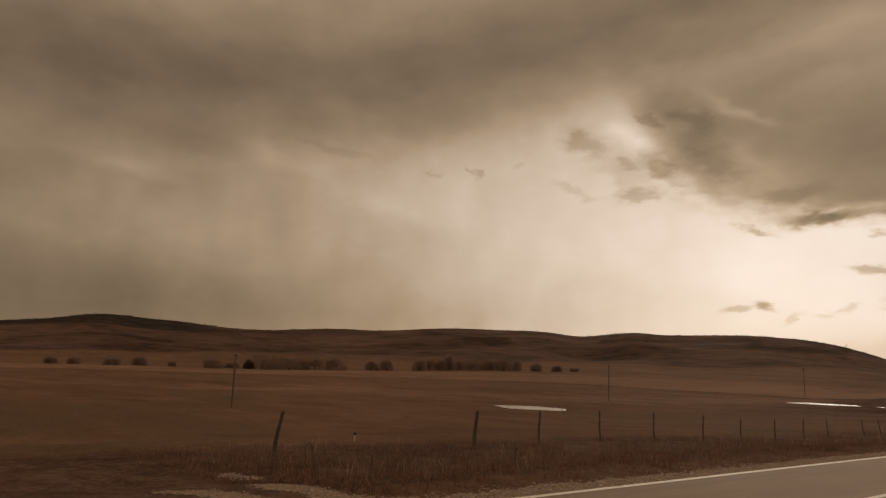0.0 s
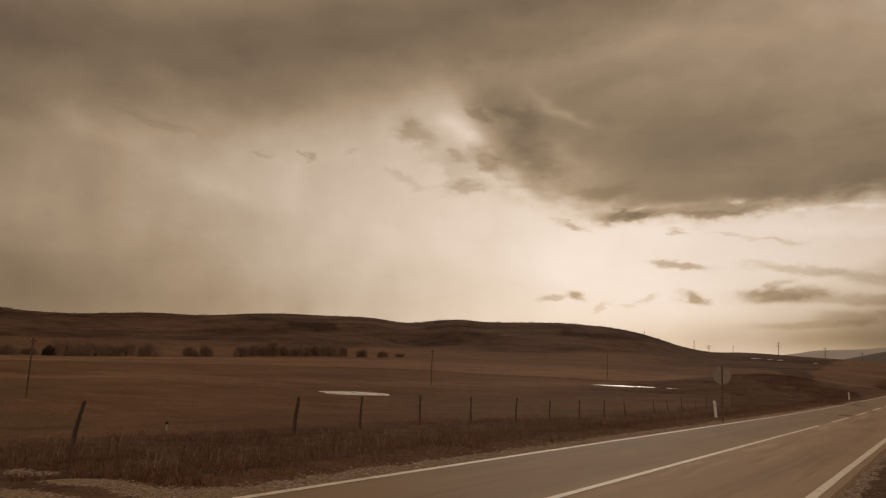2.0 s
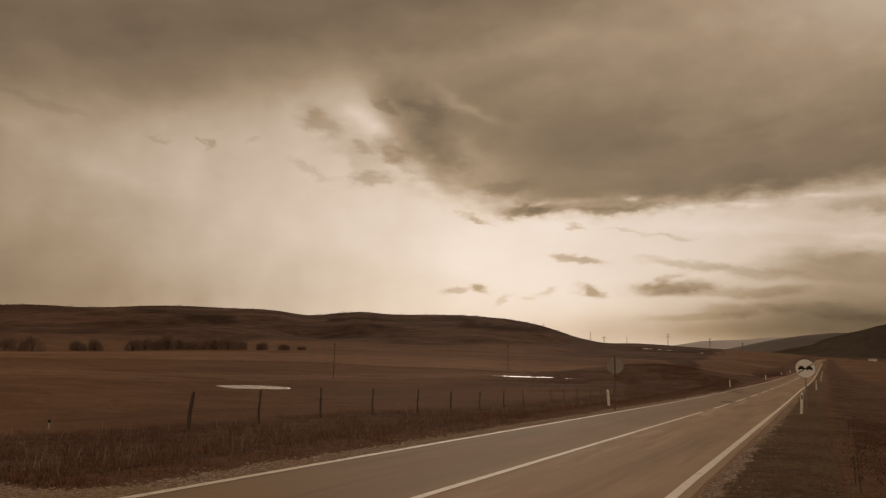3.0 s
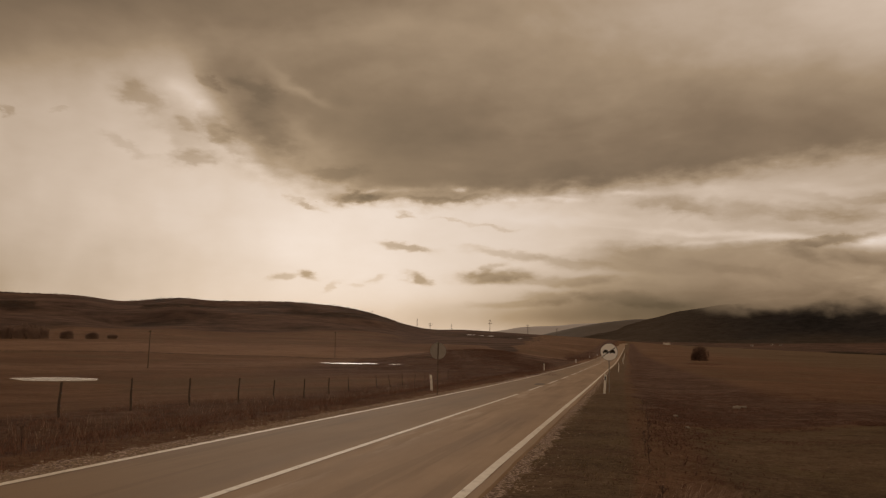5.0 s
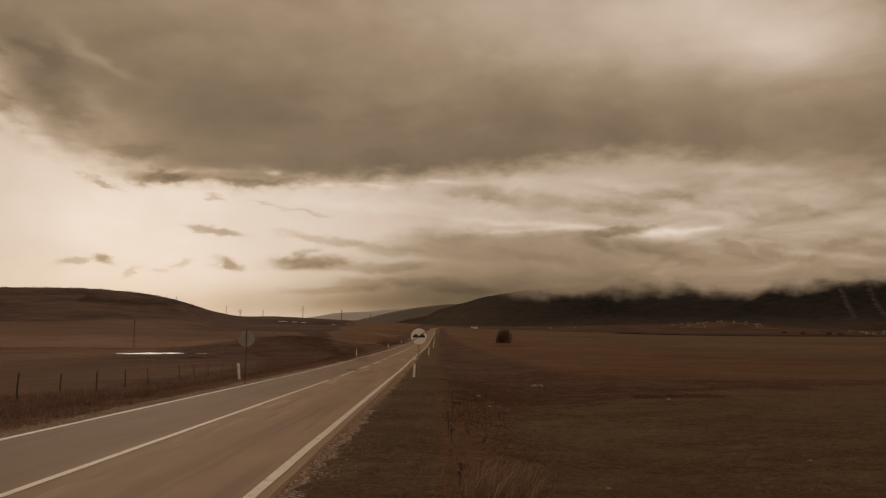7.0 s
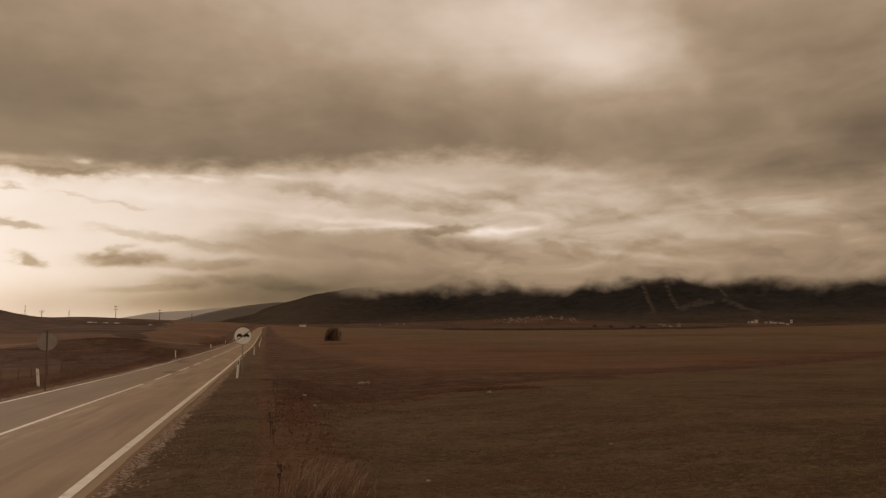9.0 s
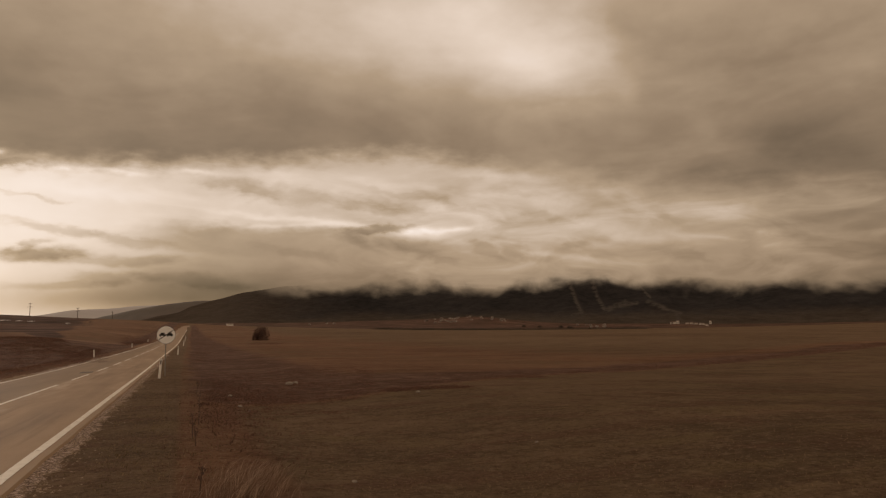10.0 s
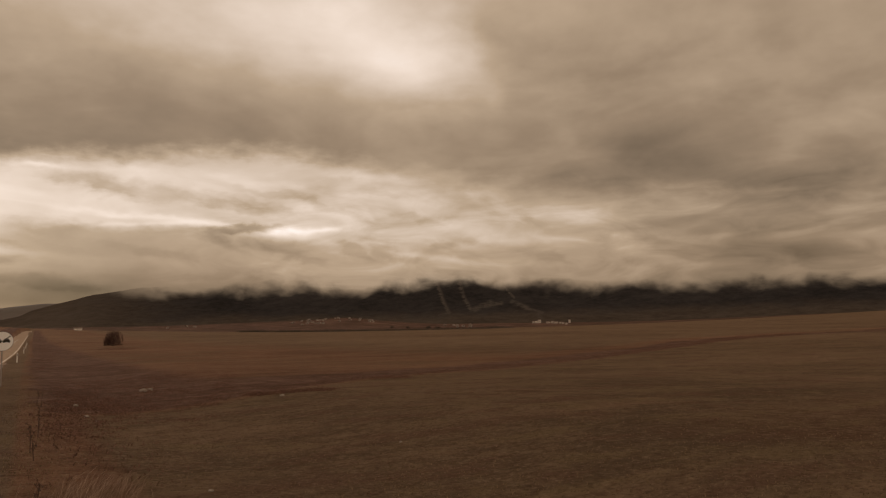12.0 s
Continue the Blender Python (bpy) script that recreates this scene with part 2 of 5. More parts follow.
def gap_marks(light, wisp):
    wisp(-0.188, -16.4, 7.3, 2.0, 0.26, -7)
    wisp(-0.10, -8.5, 6.8, 3.5, 0.36, -8)
    wisp(-0.07, -3.7, 6.2, 3.2, 0.40, -8)
    wisp(-0.225, -9.6, 5.1, 3.1, 0.52, 3)
    wisp(-0.1, -10.3, 5.7, 1.3, 0.31, 19)
    wisp(-0.09, -4.8, 4.8, 4.7, 0.40, 0)
    wisp(-0.0875, -5.0, 3.6, 3.0, 0.50, 2)
    wisp(-0.075, 1.0, 3.4, 4.0, 0.60, -6)
    wisp(-0.0625, -8.0, 3.0, 4.0, 0.30, 2)
    light(-0.065, -1.5, 2.5, 4.6, 0.9)
    light(-0.045, -6.0, 2.0, 3.4, 0.6)
    light(-0.04, -9.0, 2.4, 3.6, 0.9)
    wisp(-0.237, -23.8, 4.9, 0.8, 0.30, -13)
    wisp(-0.138, -25.6, 4.8, 1.0, 0.21, 12)
    wisp(-0.225, -15.5, 4.8, 1.0, 0.39, -19)
    wisp(-0.0875, -22.0, 4.1, 0.8, 0.22, 27)
    wisp(-0.0875, -18.8, 4.8, 1.0, 0.26, 11)
    wisp(-0.0625, -19.9, 4.3, 0.7, 0.13, 1)
    wisp(-0.163, -20.3, 10.9, 2.1, 0.52, 10)
    wisp(-0.112, -24.2, 10.5, 1.2, 0.22, -22)
    wisp(-0.1, -16.7, 9.7, 1.0, 0.17, -8)
    wisp(-0.138, -13.9, 11.1, 4.2, 0.39, 1)
    wisp(-0.075, -9.8, 9.0, 1.8, 0.17, -8)
    wisp(-0.0625, -12.9, 9.5, 1.3, 0.13, -9)
    light(0.09, -19.6, 11.5, 1.1, 0.17, 7)
    light(0.11, -12.1, 11.9, 0.9, 0.26, 1)
    light(0.08, -8.1, 11.2, 0.6, 0.17, -0)
    light(0.08, -4.6, 11.1, 1.6, 0.17, -1)
    light(0.06, 0.6, 11.3, 1.7, 0.21, -2)
    light(0.05, -4.1, 9.7, 6.5, 0.60, -1)
    light(0.04, -23.4, 7.0, 3.9, 1.73, 2)


def veil_marks(light, wisp):
    wisp(-0.0558, 6.2, 10.2, 6.3, 0.72, -9)
    wisp(-0.0496, 13.7, 9.0, 4.2, 0.42, -12)
    wisp(-0.0682, 14.3, 7.4, 2.1, 0.31, 4)
    wisp(-0.0372, 0.9, 7.3, 2.5, 0.80, -13)
    light(0.1, 8.1, 8.1, 5.7, 0.24, -6)
    light(0.03, 12.0, 11.2, 5.4, 0.32, -1)
    light(0.17, 17.8, 7.2, 2.1, 0.26, 2)
    light(0.08, 8.1, 7.6, 5.2, 0.22, -0)
    light(0.09, 20.4, 7.4, 1.1, 0.22, 8)
    light(0.1, -12.1, 11.9, 0.7, 0.23, 5)
    light(0.06, -7.7, 11.1, 1.5, 0.20, 3)
    light(0.06, 1.2, 11.4, 2.3, 0.25, 2)
    light(0.05, 21.8, 11.5, 2.6, 0.34, -2)
    wisp(-0.0682, 14.2, 7.4, 2.7, 0.30, 7)
    wisp(-0.0434, 17.3, 6.0, 2.7, 0.53, -11)
    wisp(-0.0372, 12.7, 6.4, 2.2, 0.47, -16)
    wisp(-0.0496, 25.1, 5.7, 2.1, 0.53, -22)
    wisp(-0.0434, 4.2, 10.2, 3.4, 0.53, -9)
    wisp(-0.0434, 14.7, 9.3, 4.4, 0.42, -13)
    wisp(-0.0434, 21.3, 8.7, 3.5, 0.35, -17)
    wisp(-0.0372, 8.1, 5.6, 3.9, 0.47, -8)
    wisp(-0.0372, 28.9, 6.0, 1.6, 0.41, 13)
    wisp(-0.031, 0.8, 6.0, 3.8, 0.51, -8)


def high_right_marks(light, wisp):
    light(0.08, 22.4, 22.0, 7.5, 3.50, -8)
    light(0.08, 26.5, 18.8, 5.0, 2.75, -12)
    light(0.04, 14.0, 21.0, 7.0, 3.12, -18)
    light(0.048, 27.8, 19.2, 3.2, 2.33, -1)
    light(-0.056, 33.7, 21.9, 1.4, 4.50, 71)
    light(0.04, 33.6, 17.4, 1.3, 0.98, -45)
    light(-0.04, 41.6, 18.9, 5.2, 2.01, -14)
    light(0.04, 58.5, 13.5, 3.0, 1.12, 19)
    light(0.036, 55.2, 11.9, 2.0, 1.00, 28)
    light(0.04, 59.5, 7.7, 2.4, 1.00, 6)
    light(0.032, 39.2, 13.9, 1.8, 0.88, -42)
    light(-0.04, 47.5, 11.5, 9.0, 2.2, -22)
    light(-0.03, 54.6, 8.8, 4.3, 1.5, -16)
    light(-0.072, 52.9, 4.8, 4.4, 0.90, -10)
    light(0.056, 39.0, 7.9, 2.6, 0.59, -15)
    light(0.048, 32.5, 9.9, 2.4, 0.49, -7)
    light(0.048, 23.2, 11.6, 3.1, 0.44, -8)
    light(0.04, 47.8, 9.5, 2.4, 0.72, -10)
    light(0.056, 28.4, 5.2, 4.0, 0.33, -9)
    light(0.048, 34.6, 6.4, 3.1, 0.49, -7)
    light(0.04, 19.7, 8.8, 3.0, 0.38, -15)
    light(0.048, 46.3, 4.4, 2.4, 0.41, -15)
    light(0.04, 10.2, 10.5, 3.6, 0.41, -8)
    wisp(-0.044, 22.3, 5.9, 2.2, 0.45, -26)
    wisp(-0.0385, 19.3, 5.1, 1.8, 0.33, -16)
    wisp(-0.033, 31.5, 6.4, 2.6, 0.39, -16)
    wisp(-0.033, 37.1, 5.2, 2.6, 0.39, -14)
    wisp(-0.0385, 14.2, 6.4, 2.9, 0.51, -12)
    wisp(-0.033, 27.6, 8.1, 2.6, 0.33, -13)
    wisp(-0.033, 9.0, 7.3, 2.7, 0.32, -2)
    wisp(-0.0275, 25.4, 10.1, 3.1, 0.33, -10)
    wisp(-0.0385, 16.3, 10.0, 3.8, 0.45, -7)
    wisp(-0.033, 5.2, 9.6, 2.2, 0.36, -10)
    wisp(-0.0385, 44.4, 6.2, 3.7, 0.51, -15)


SUN_AZ, SUN_EL = -23.0, 12.0
world = bpy.data.worlds.new("sky")
scene.world = world
world.use_nodes = True
world.cycles.sampling_method, world.cycles.sample_map_resolution = "MANUAL", 512
net = Net(world.node_tree)
clear = net.node("ShaderNodeTexSky", sky_type="NISHITA", sun_disc=False, sun_elevation=radians(SUN_EL), sun_rotation=radians(SUN_AZ))
clouds = cloudy_sky(net, net.node("ShaderNodeTexCoord").outputs["Generated"])
thin = net.mix(1.0, clear.outputs[0], (0.1, 0.1, 0.1, 1.0), "MULTIPLY")
ground_back = net.node("ShaderNodeBackground")
net.put(ground_back.inputs[0], net.mix(0.98, thin, clouds))
ground_back.inputs[1].default_value = 1.0
net.put(net.node("ShaderNodeOutputWorld").inputs[0], ground_back.outputs[0])

sun = new("sun", bpy.data.lights.new("sun", "SUN"))
sun.data.energy, sun.data.angle, sun.data.color = 0.5, radians(25), (1.0, 0.86, 0.70)
sun.matrix_world = look((0, 0, 50), (-50 * math.sin(radians(SUN_AZ)), -50 * math.cos(radians(SUN_AZ)), 50 - 50 * math.tan(radians(SUN_EL))))

# ---- materials ----


def material(name, build):
    m = bpy.data.materials.new(name)
    m.use_nodes = True
    n = Net(m.node_tree)
    b = n.node("ShaderNodeBsdfPrincipled")
    out = n.node("ShaderNodeOutputMaterial")
    n.put(out.inputs[0], b.outputs[0])
    build(n, b, out)
    return m


def bump(n, b, height, strength, distance=0.02):
    k = n.node("ShaderNodeBump")
    k.inputs["Strength"].default_value, k.inputs["Distance"].default_value = strength, distance
    n.put(k.inputs["Height"], height)
    n.put(b.inputs["Normal"], k.outputs[0])


def plain(name, lo, hi, scale, rough=0.8, metal=0.0, relief=0.3, stretch=(1, 1, 1)):
    """A surface whose colour wanders between two tones at two scales."""
    def build(n, b, out):
        co = n.mapping(n.node("ShaderNodeTexCoord").outputs["Object"], stretch)
        f = n.math("MULTIPLY_ADD", n.noise(co, scale, 5.0), 0.65, n.math("MULTIPLY", n.noise(co, scale * 7, 3.0), 0.35))
        n.put(b.inputs["Base Color"], n.ramp(f, [(0.32, lo), (0.68, hi)]))
        n.put(b.inputs["Roughness"], n.math("MULTIPLY_ADD", f, 0.2, rough - 0.1))
        b.inputs["Metallic"].default_value = metal
        bump(n, b, n.noise(co, scale * 5, 4.0), relief, 0.01)
    return material(name, build)


def where(n):
    return n.node("ShaderNodeNewGeometry").outputs["Position"]


def ground_build(n, b, out):
    """Winter grassland: brown turf, with greener, reddish and straw-coloured stands where they grow."""
    p = where(n)
    level = n.mapping(p, (1.0, 1.0, 0.0))
    big = n.noise(level, 0.02, 4.0, 0.55, distort=0.4)
    mid = n.noise(n.mapping(level, (0.7, 1.0, 1.0)), 0.16, 5.0, 0.62)
    small = n.noise(level, 1.1, 5.0, 0.65)
    tiny = n.noise(p, 11.0, 4.0, 0.75)
    tufts = n.noise(n.mapping(level, (0.75, 1.0, 1.0), (0, 0, radians(-24))), 4.0, 6.0, 0.72, distort=0.5)
    mown = n.noise(n.mapping(level, (0.09, 1.0, 1.0), (0, 0, radians(-27))), 0.50, 5.0, 0.65, distort=0.4)
    soil = n.node("ShaderNodeAttribute", attribute_name="plants")
    red, green, straw = n.split(soil.outputs["Color"])
    f = n.math("MULTIPLY_ADD", big, 0.30, n.math("MULTIPLY_ADD", mid, 0.32, n.math("MULTIPLY_ADD", mown, 0.13, n.math("MULTIPLY", small, 0.25))))

    def tones(a, b_, c):
        return n.ramp(f, [(0.41, a), (0.50, b_), (0.59, c)])

    def amount(v):
        return n.step(n.math("ADD", v, n.math("MULTIPLY", n.math("SUBTRACT", f, 0.5), 1.6)), 0.25, 0.75)

    base = tones((0.120, 0.063, 0.035, 1), (0.186, 0.101, 0.055, 1), (0.250, 0.144, 0.079, 1))
    patch = n.noise(n.mapping(level, (0.45, 1.0, 1.0), (0, 0, radians(12))), 0.055, 5.0, 0.6, distort=0.5)
    base = n.mix(n.math("MULTIPLY", n.step(patch, 0.50, 0.60), 0.60), base, (0.140, 0.092, 0.050, 1))
    base = n.mix(n.math("MULTIPLY", n.step(patch, 0.48, 0.38), 0.50), base, (0.118, 0.064, 0.038, 1))
    base = n.mix(amount(green), base, tones((0.100, 0.068, 0.039, 1), (0.156, 0.104, 0.058, 1), (0.214, 0.140, 0.080, 1)))
    weedy = n.ramp(n.math("MULTIPLY_ADD", small, 0.5, n.math("MULTIPLY", mid, 0.5)), [(0.37, (0.062, 0.030, 0.020, 1)), (0.50, (0.122, 0.068, 0.045, 1)), (0.64, (0.210, 0.128, 0.084, 1))])
    base = n.mix(amount(red), base, weedy)
    base = n.mix(amount(straw), base, tones((0.170, 0.095, 0.055, 1), (0.245, 0.142, 0.082, 1), (0.305, 0.186, 0.110, 1)))
    base = n.mix(n.math("MULTIPLY", n.step(tufts, 0.51, 0.64), 0.55), base, (0.085, 0.047, 0.029, 1))
    base = n.mix(n.math("MULTIPLY", n.step(tufts, 0.47, 0.36), 0.45), base, (0.215, 0.152, 0.086, 1))
    stand = n.noise(n.mapping(level, (0.5, 1.0, 1.0), (0, 0, radians(-26))), 0.55, 5.0, 0.65, distort=0.6)
    base = n.mix(n.math("MULTIPLY", n.math("MULTIPLY", n.step(stand, 0.52, 0.62), 0.5), amount(green)), base, (0.120, 0.066, 0.041, 1))
    base = n.mix(n.math("MULTIPLY", n.math("MULTIPLY", n.step(stand, 0.47, 0.37), 0.45), amount(green)), base, (0.175, 0.124, 0.060, 1))
    base = n.mix(n.math("MULTIPLY", n.step(tiny, 0.48, 0.72), 0.60), base, (0.045, 0.027, 0.016, 1))
    base = n.mix(n.math("MULTIPLY", n.step(tiny, 0.46, 0.28), 0.50), base, (0.30, 0.205, 0.125, 1))
    base = n.mix(n.math("MULTIPLY", n.step(mid, 0.57, 0.70), 0.40), base, (0.040, 0.022, 0.013, 1))
    # the scrubby hillside
    slope = n.node("ShaderNodeAttribute", attribute_name="hillside").outputs["Fac"]
    wild = n.noise(level, 0.012, 5.0, 0.6, distort=0.6)
    knots = n.noise(p, 0.07, 5.0, 0.65)
    h = n.math("MULTIPLY_ADD", wild, 0.6, n.math("MULTIPLY", knots, 0.4))
    scrub_ = n.ramp(h, [(0.38, (0.041, 0.025, 0.017, 1)), (0.5, (0.096, 0.056, 0.037, 1)), (0.62, (0.150, 0.090, 0.059, 1))])
    base = n.mix(n.step(n.math("MULTIPLY_ADD", n.math("SUBTRACT", wild, 0.5), 0.9, slope), 0.3, 0.7), base, scrub_)
    # gravel thrown up along the road and on the track
    grit = n.noise(p, 17.0, 5.0, 0.75)
    stones = n.ramp(grit, [(0.40, (0.085, 0.056, 0.038, 1)), (0.50, (0.29, 0.205, 0.143, 1)), (0.58, (0.56, 0.43, 0.325, 1))])
    bare = n.math("ADD", n.math("MULTIPLY", n.math("SUBTRACT", small, 0.5), 1.8), n.math("MULTIPLY_ADD", n.math("SUBTRACT", tufts, 0.5), 1.6, soil.outputs["Alpha"]))
    base = n.mix(n.math("MULTIPLY", n.step(bare, 0.40, 0.66), n.step(soil.outputs["Alpha"], 0.05, 0.3)), base, stones)
    grove = n.step(n.math("MULTIPLY_ADD", n.math("SUBTRACT", knots, 0.5), 1.2, n.math("SUBTRACT", slope, 1.0)), 0.2, 0.6)
    base = n.mix(grove, base, n.ramp(knots, [(0.40, (0.026, 0.019, 0.015, 1)), (0.62, (0.062, 0.044, 0.033, 1))]))
    # whole ground lightened by one factor, blue the most
    n.put(b.inputs["Base Color"], n.mix(1.0, base, (1.23, 1.265, 1.44, 1), "MULTIPLY"))
    b.inputs["Roughness"].default_value = 0.95
    b.inputs["Specular IOR Level"].default_value = 0.02
    bump(n, b, n.math("ADD", n.math("MULTIPLY", small, 1.5), n.math("ADD", tiny, tufts)), 0.9, 0.12)


GROUND = material("dry_grass_ground", ground_build)


def asphalt_build(n, b, out):
    p = where(n)
    x, y, z = n.split(p)
    grain = n.noise(p, 60.0, 3.0, 0.7)
    long_ = n.mapping(p, (1.0, 0.06, 1.0))
    worn = n.noise(long_, 1.3, 4.0, 0.55)
    spots = n.noise(n.mapping(p, (1.0, 0.35, 1.0)), 0.8, 5.0, 0.62)
    f = n.math("MULTIPLY_ADD", worn, 0.55, n.math("MULTIPLY_ADD", grain, 0.15, n.math("MULTIPLY", spots, 0.35)))
    base = n.ramp(f, [(0.36, (0.275, 0.188, 0.123, 1)), (0.54, (0.366, 0.257, 0.170, 1)), (0.70, (0.460, 0.332, 0.228, 1))])
    # pale scuffs beside the centre line, dark seams along the lanes
    beside = n.math("MULTIPLY", n.step(x, -5.0, -4.8), n.math("SUBTRACT", 1.0, n.step(x, -4.55, -3.9)))
    scuff = n.math("MULTIPLY", beside, n.step(n.noise(n.mapping(p, (1.0, 0.09, 1.0)), 2.4, 6.0, 0.65), 0.48, 0.64))
    base = n.mix(n.math("MULTIPLY", scuff, 0.85), base, (0.50, 0.38, 0.275, 1))
    seam = n.step(n.noise(n.mapping(p, (1.0, 0.03, 1.0)), 2.6, 3.0, 0.5), 0.60, 0.68)
    base = n.mix(n.math("MULTIPLY", seam, 0.22), base, (0.12, 0.082, 0.055, 1))
    base = n.mix(n.math("MULTIPLY", n.math("SUBTRACT", 1.0, n.step(x, -5.4, -4.6)), 0.45), base, (0.205, 0.148, 0.100, 1))
    n.put(b.inputs["Base Color"], base)
    n.put(b.inputs["Roughness"], n.math("MULTIPLY_ADD", worn, 0.2, 0.62))
    b.inputs["Specular IOR Level"].default_value = 0.06
    bump(n, b, grain, 0.35, 0.006)


ASPHALT = material("worn_asphalt", asphalt_build)


def paint_build(n, b, out):
    p = where(n)
    worn = n.noise(p, 5.0, 6.0, 0.7)
    n.put(b.inputs["Base Color"], n.ramp(worn, [(0.30, (0.36, 0.29, 0.22, 1)), (0.40, (0.72, 0.64, 0.54, 1)), (0.7, (0.86, 0.79, 0.69, 1))]))
    b.inputs["Roughness"].default_value = 0.6
    bump(n, b, worn, 0.3, 0.004)


PAINT = material("road_paint", paint_build)


def forest_build(n, b, out):
    p = where(n)
    f = n.noise(p, 0.006, 5.0, 0.6)
    g = n.noise(n.mapping(p, (1.0, 1.0, 0.5)), 0.03, 5.0, 0.75)
    k = n.math("MULTIPLY_ADD", f, 0.5, n.math("MULTIPLY", g, 0.5))
    x, y, z = n.split(p)
    woods = n.ramp(k, [(0.38, (0.026, 0.025, 0.026, 1)), (0.64, (0.060, 0.055, 0.055, 1))])
    # haze painted at the open end, bare woods and haze low, dark firs above
    low = n.math("SUBTRACT", 1.0, n.step(n.math("MULTIPLY_ADD", n.math("SUBTRACT", f, 0.5), 90.0, z), 12.0, 62.0))
    end = n.math("SUBTRACT", 1.0, n.step(n.math("MULTIPLY_ADD", n.math("SUBTRACT", f, 0.5), 500.0, x), 0.0, 620.0))
    bare = n.ramp(k, [(0.36, (0.084, 0.066, 0.053, 1)), (0.66, (0.150, 0.120, 0.096, 1))])
    woods = n.mix(n.math("MAXIMUM", n.math("MULTIPLY", low, 0.65), n.math("MULTIPLY", end, 0.8)), woods, bare)
    # cleared ski runs, by heading and height seen from the road
    az = n.math("MULTIPLY_ADD", n.math("SUBTRACT", g, 0.5), 0.55, n.math("MULTIPLY", n.math("ARCTAN2", x, y), 57.2958))
    up = n.math("MULTIPLY", n.math("ARCTAN2", n.math("SUBTRACT", z, EYE), n.math("SQRT", n.math("MULTIPLY_ADD", x, x, n.math("MULTIPLY", y, y)))), 57.2958)
    cut = 0.0
    runs = ((28.89, 3.3, 29.39, 1.8, 0.13), (29.39, 1.8, 29.81, 0.86, 0.12), (29.81, 0.8, 29.06, 0.66, 0.08), (30.68, 3.2, 31.01, 1.98, 0.12), (31.01, 1.98, 31.55, 1.0, 0.12),
            (31.7, 1.0, 33.08, 1.62, 0.15), (32.5, 1.3, 33.87, 1.5, 0.13), (34.75, 1.55, 35.83, 1.10, 0.15), (35.6, 1.12, 37.02, 0.69, 0.08), (36.7, 0.5, 36.84, 0.25, 0.12), (33.9, 3.0, 34.9, 1.9, 0.07))
    for a0, e0, a1, e1, half in runs:
        da, de = a1 - a0, e1 - e0
        u, v = n.math("SUBTRACT", az, a0), n.math("SUBTRACT", up, e0)
        t = n.math("MULTIPLY_ADD", u, da / (da * da + de * de), n.math("MULTIPLY", v, de / (da * da + de * de)), clamp=True)
        u, v = n.math("MULTIPLY_ADD", t, -da, u), n.math("MULTIPLY_ADD", t, -de, v)
        d = n.math("SQRT", n.math("MULTIPLY_ADD", u, u, n.math("MULTIPLY", v, v)))
        cut = n.math("MAXIMUM", cut, n.math("SUBTRACT", 1.0, n.step(d, half * 0.2, half * 2.0)))
    n.put(b.inputs["Base Color"], n.mix(n.math("MULTIPLY", cut, n.step(g, 0.30, 0.62)), woods, (0.108, 0.094, 0.084, 1)))
    b.inputs["Roughness"].default_value = 1.0
    b.inputs["Specular IOR Level"].default_value = 0.0
    bump(n, b, g, 1.0, 12.0)


FOREST = material("mountain_forest", forest_build)


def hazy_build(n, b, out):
    """A backdrop of distance: woods, their haze painted as pale colour and glow."""
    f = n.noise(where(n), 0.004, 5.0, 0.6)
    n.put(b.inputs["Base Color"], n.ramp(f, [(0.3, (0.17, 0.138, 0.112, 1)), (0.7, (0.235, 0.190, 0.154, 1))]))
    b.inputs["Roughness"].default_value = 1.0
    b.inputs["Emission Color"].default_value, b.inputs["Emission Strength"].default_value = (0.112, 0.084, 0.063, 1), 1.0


HAZY = material("far_ridge_painted_haze", hazy_build)

# ---- shapes ----


def mesh(name, verts, faces, mat, smooth=False, upward=None):
    m = bpy.data.meshes.new(name)
    m.from_pydata([tuple(v) for v in verts], [], faces)
    m.materials.append(mat)
    if smooth:
        m.shade_smooth()
    m.update()
    if upward is not None:
        m.shade_smooth()
        m.normals_split_custom_set_from_vertices(upward)
    return m


def part(name, bm, mat, parent=None, label=""):
    """One mesh object from a bmesh, under a thing or a part."""
    m = bpy.data.meshes.new(name)
    bm.to_mesh(m)
    bm.free()
    m.materials.append(mat)
    ob = new(name, m)
    ob.parent = parent
    return tagged(ob, label)


def holder(name, x, y, z=0.0, turn=0.0):
    ob = new(name)
    ob.matrix_world = pose(x, y, z, 0, 0, turn)
    return ob


def rod(bm, a, b, r0, r1=None, sides=8):
    """A tapered round bar from a to b."""
    a, b = Vector(a), Vector(b)
    r1 = r0 if r1 is None else r1
    q = (b - a).to_track_quat("Z", "Y")
    rings = []
    for end, r in ((a, r0), (b, r1)):
        rings.append([bm.verts.new(end + q @ Vector((r * math.cos(k * math.tau / sides), r * math.sin(k * math.tau / sides), 0))) for k in range(sides)])
    for k in range(sides):
        bm.faces.new((rings[0][k], rings[0][(k + 1) % sides], rings[1][(k + 1) % sides], rings[1][k]))
    bm.faces.new(rings[0][::-1]), bm.faces.new(rings[1])
    return bm


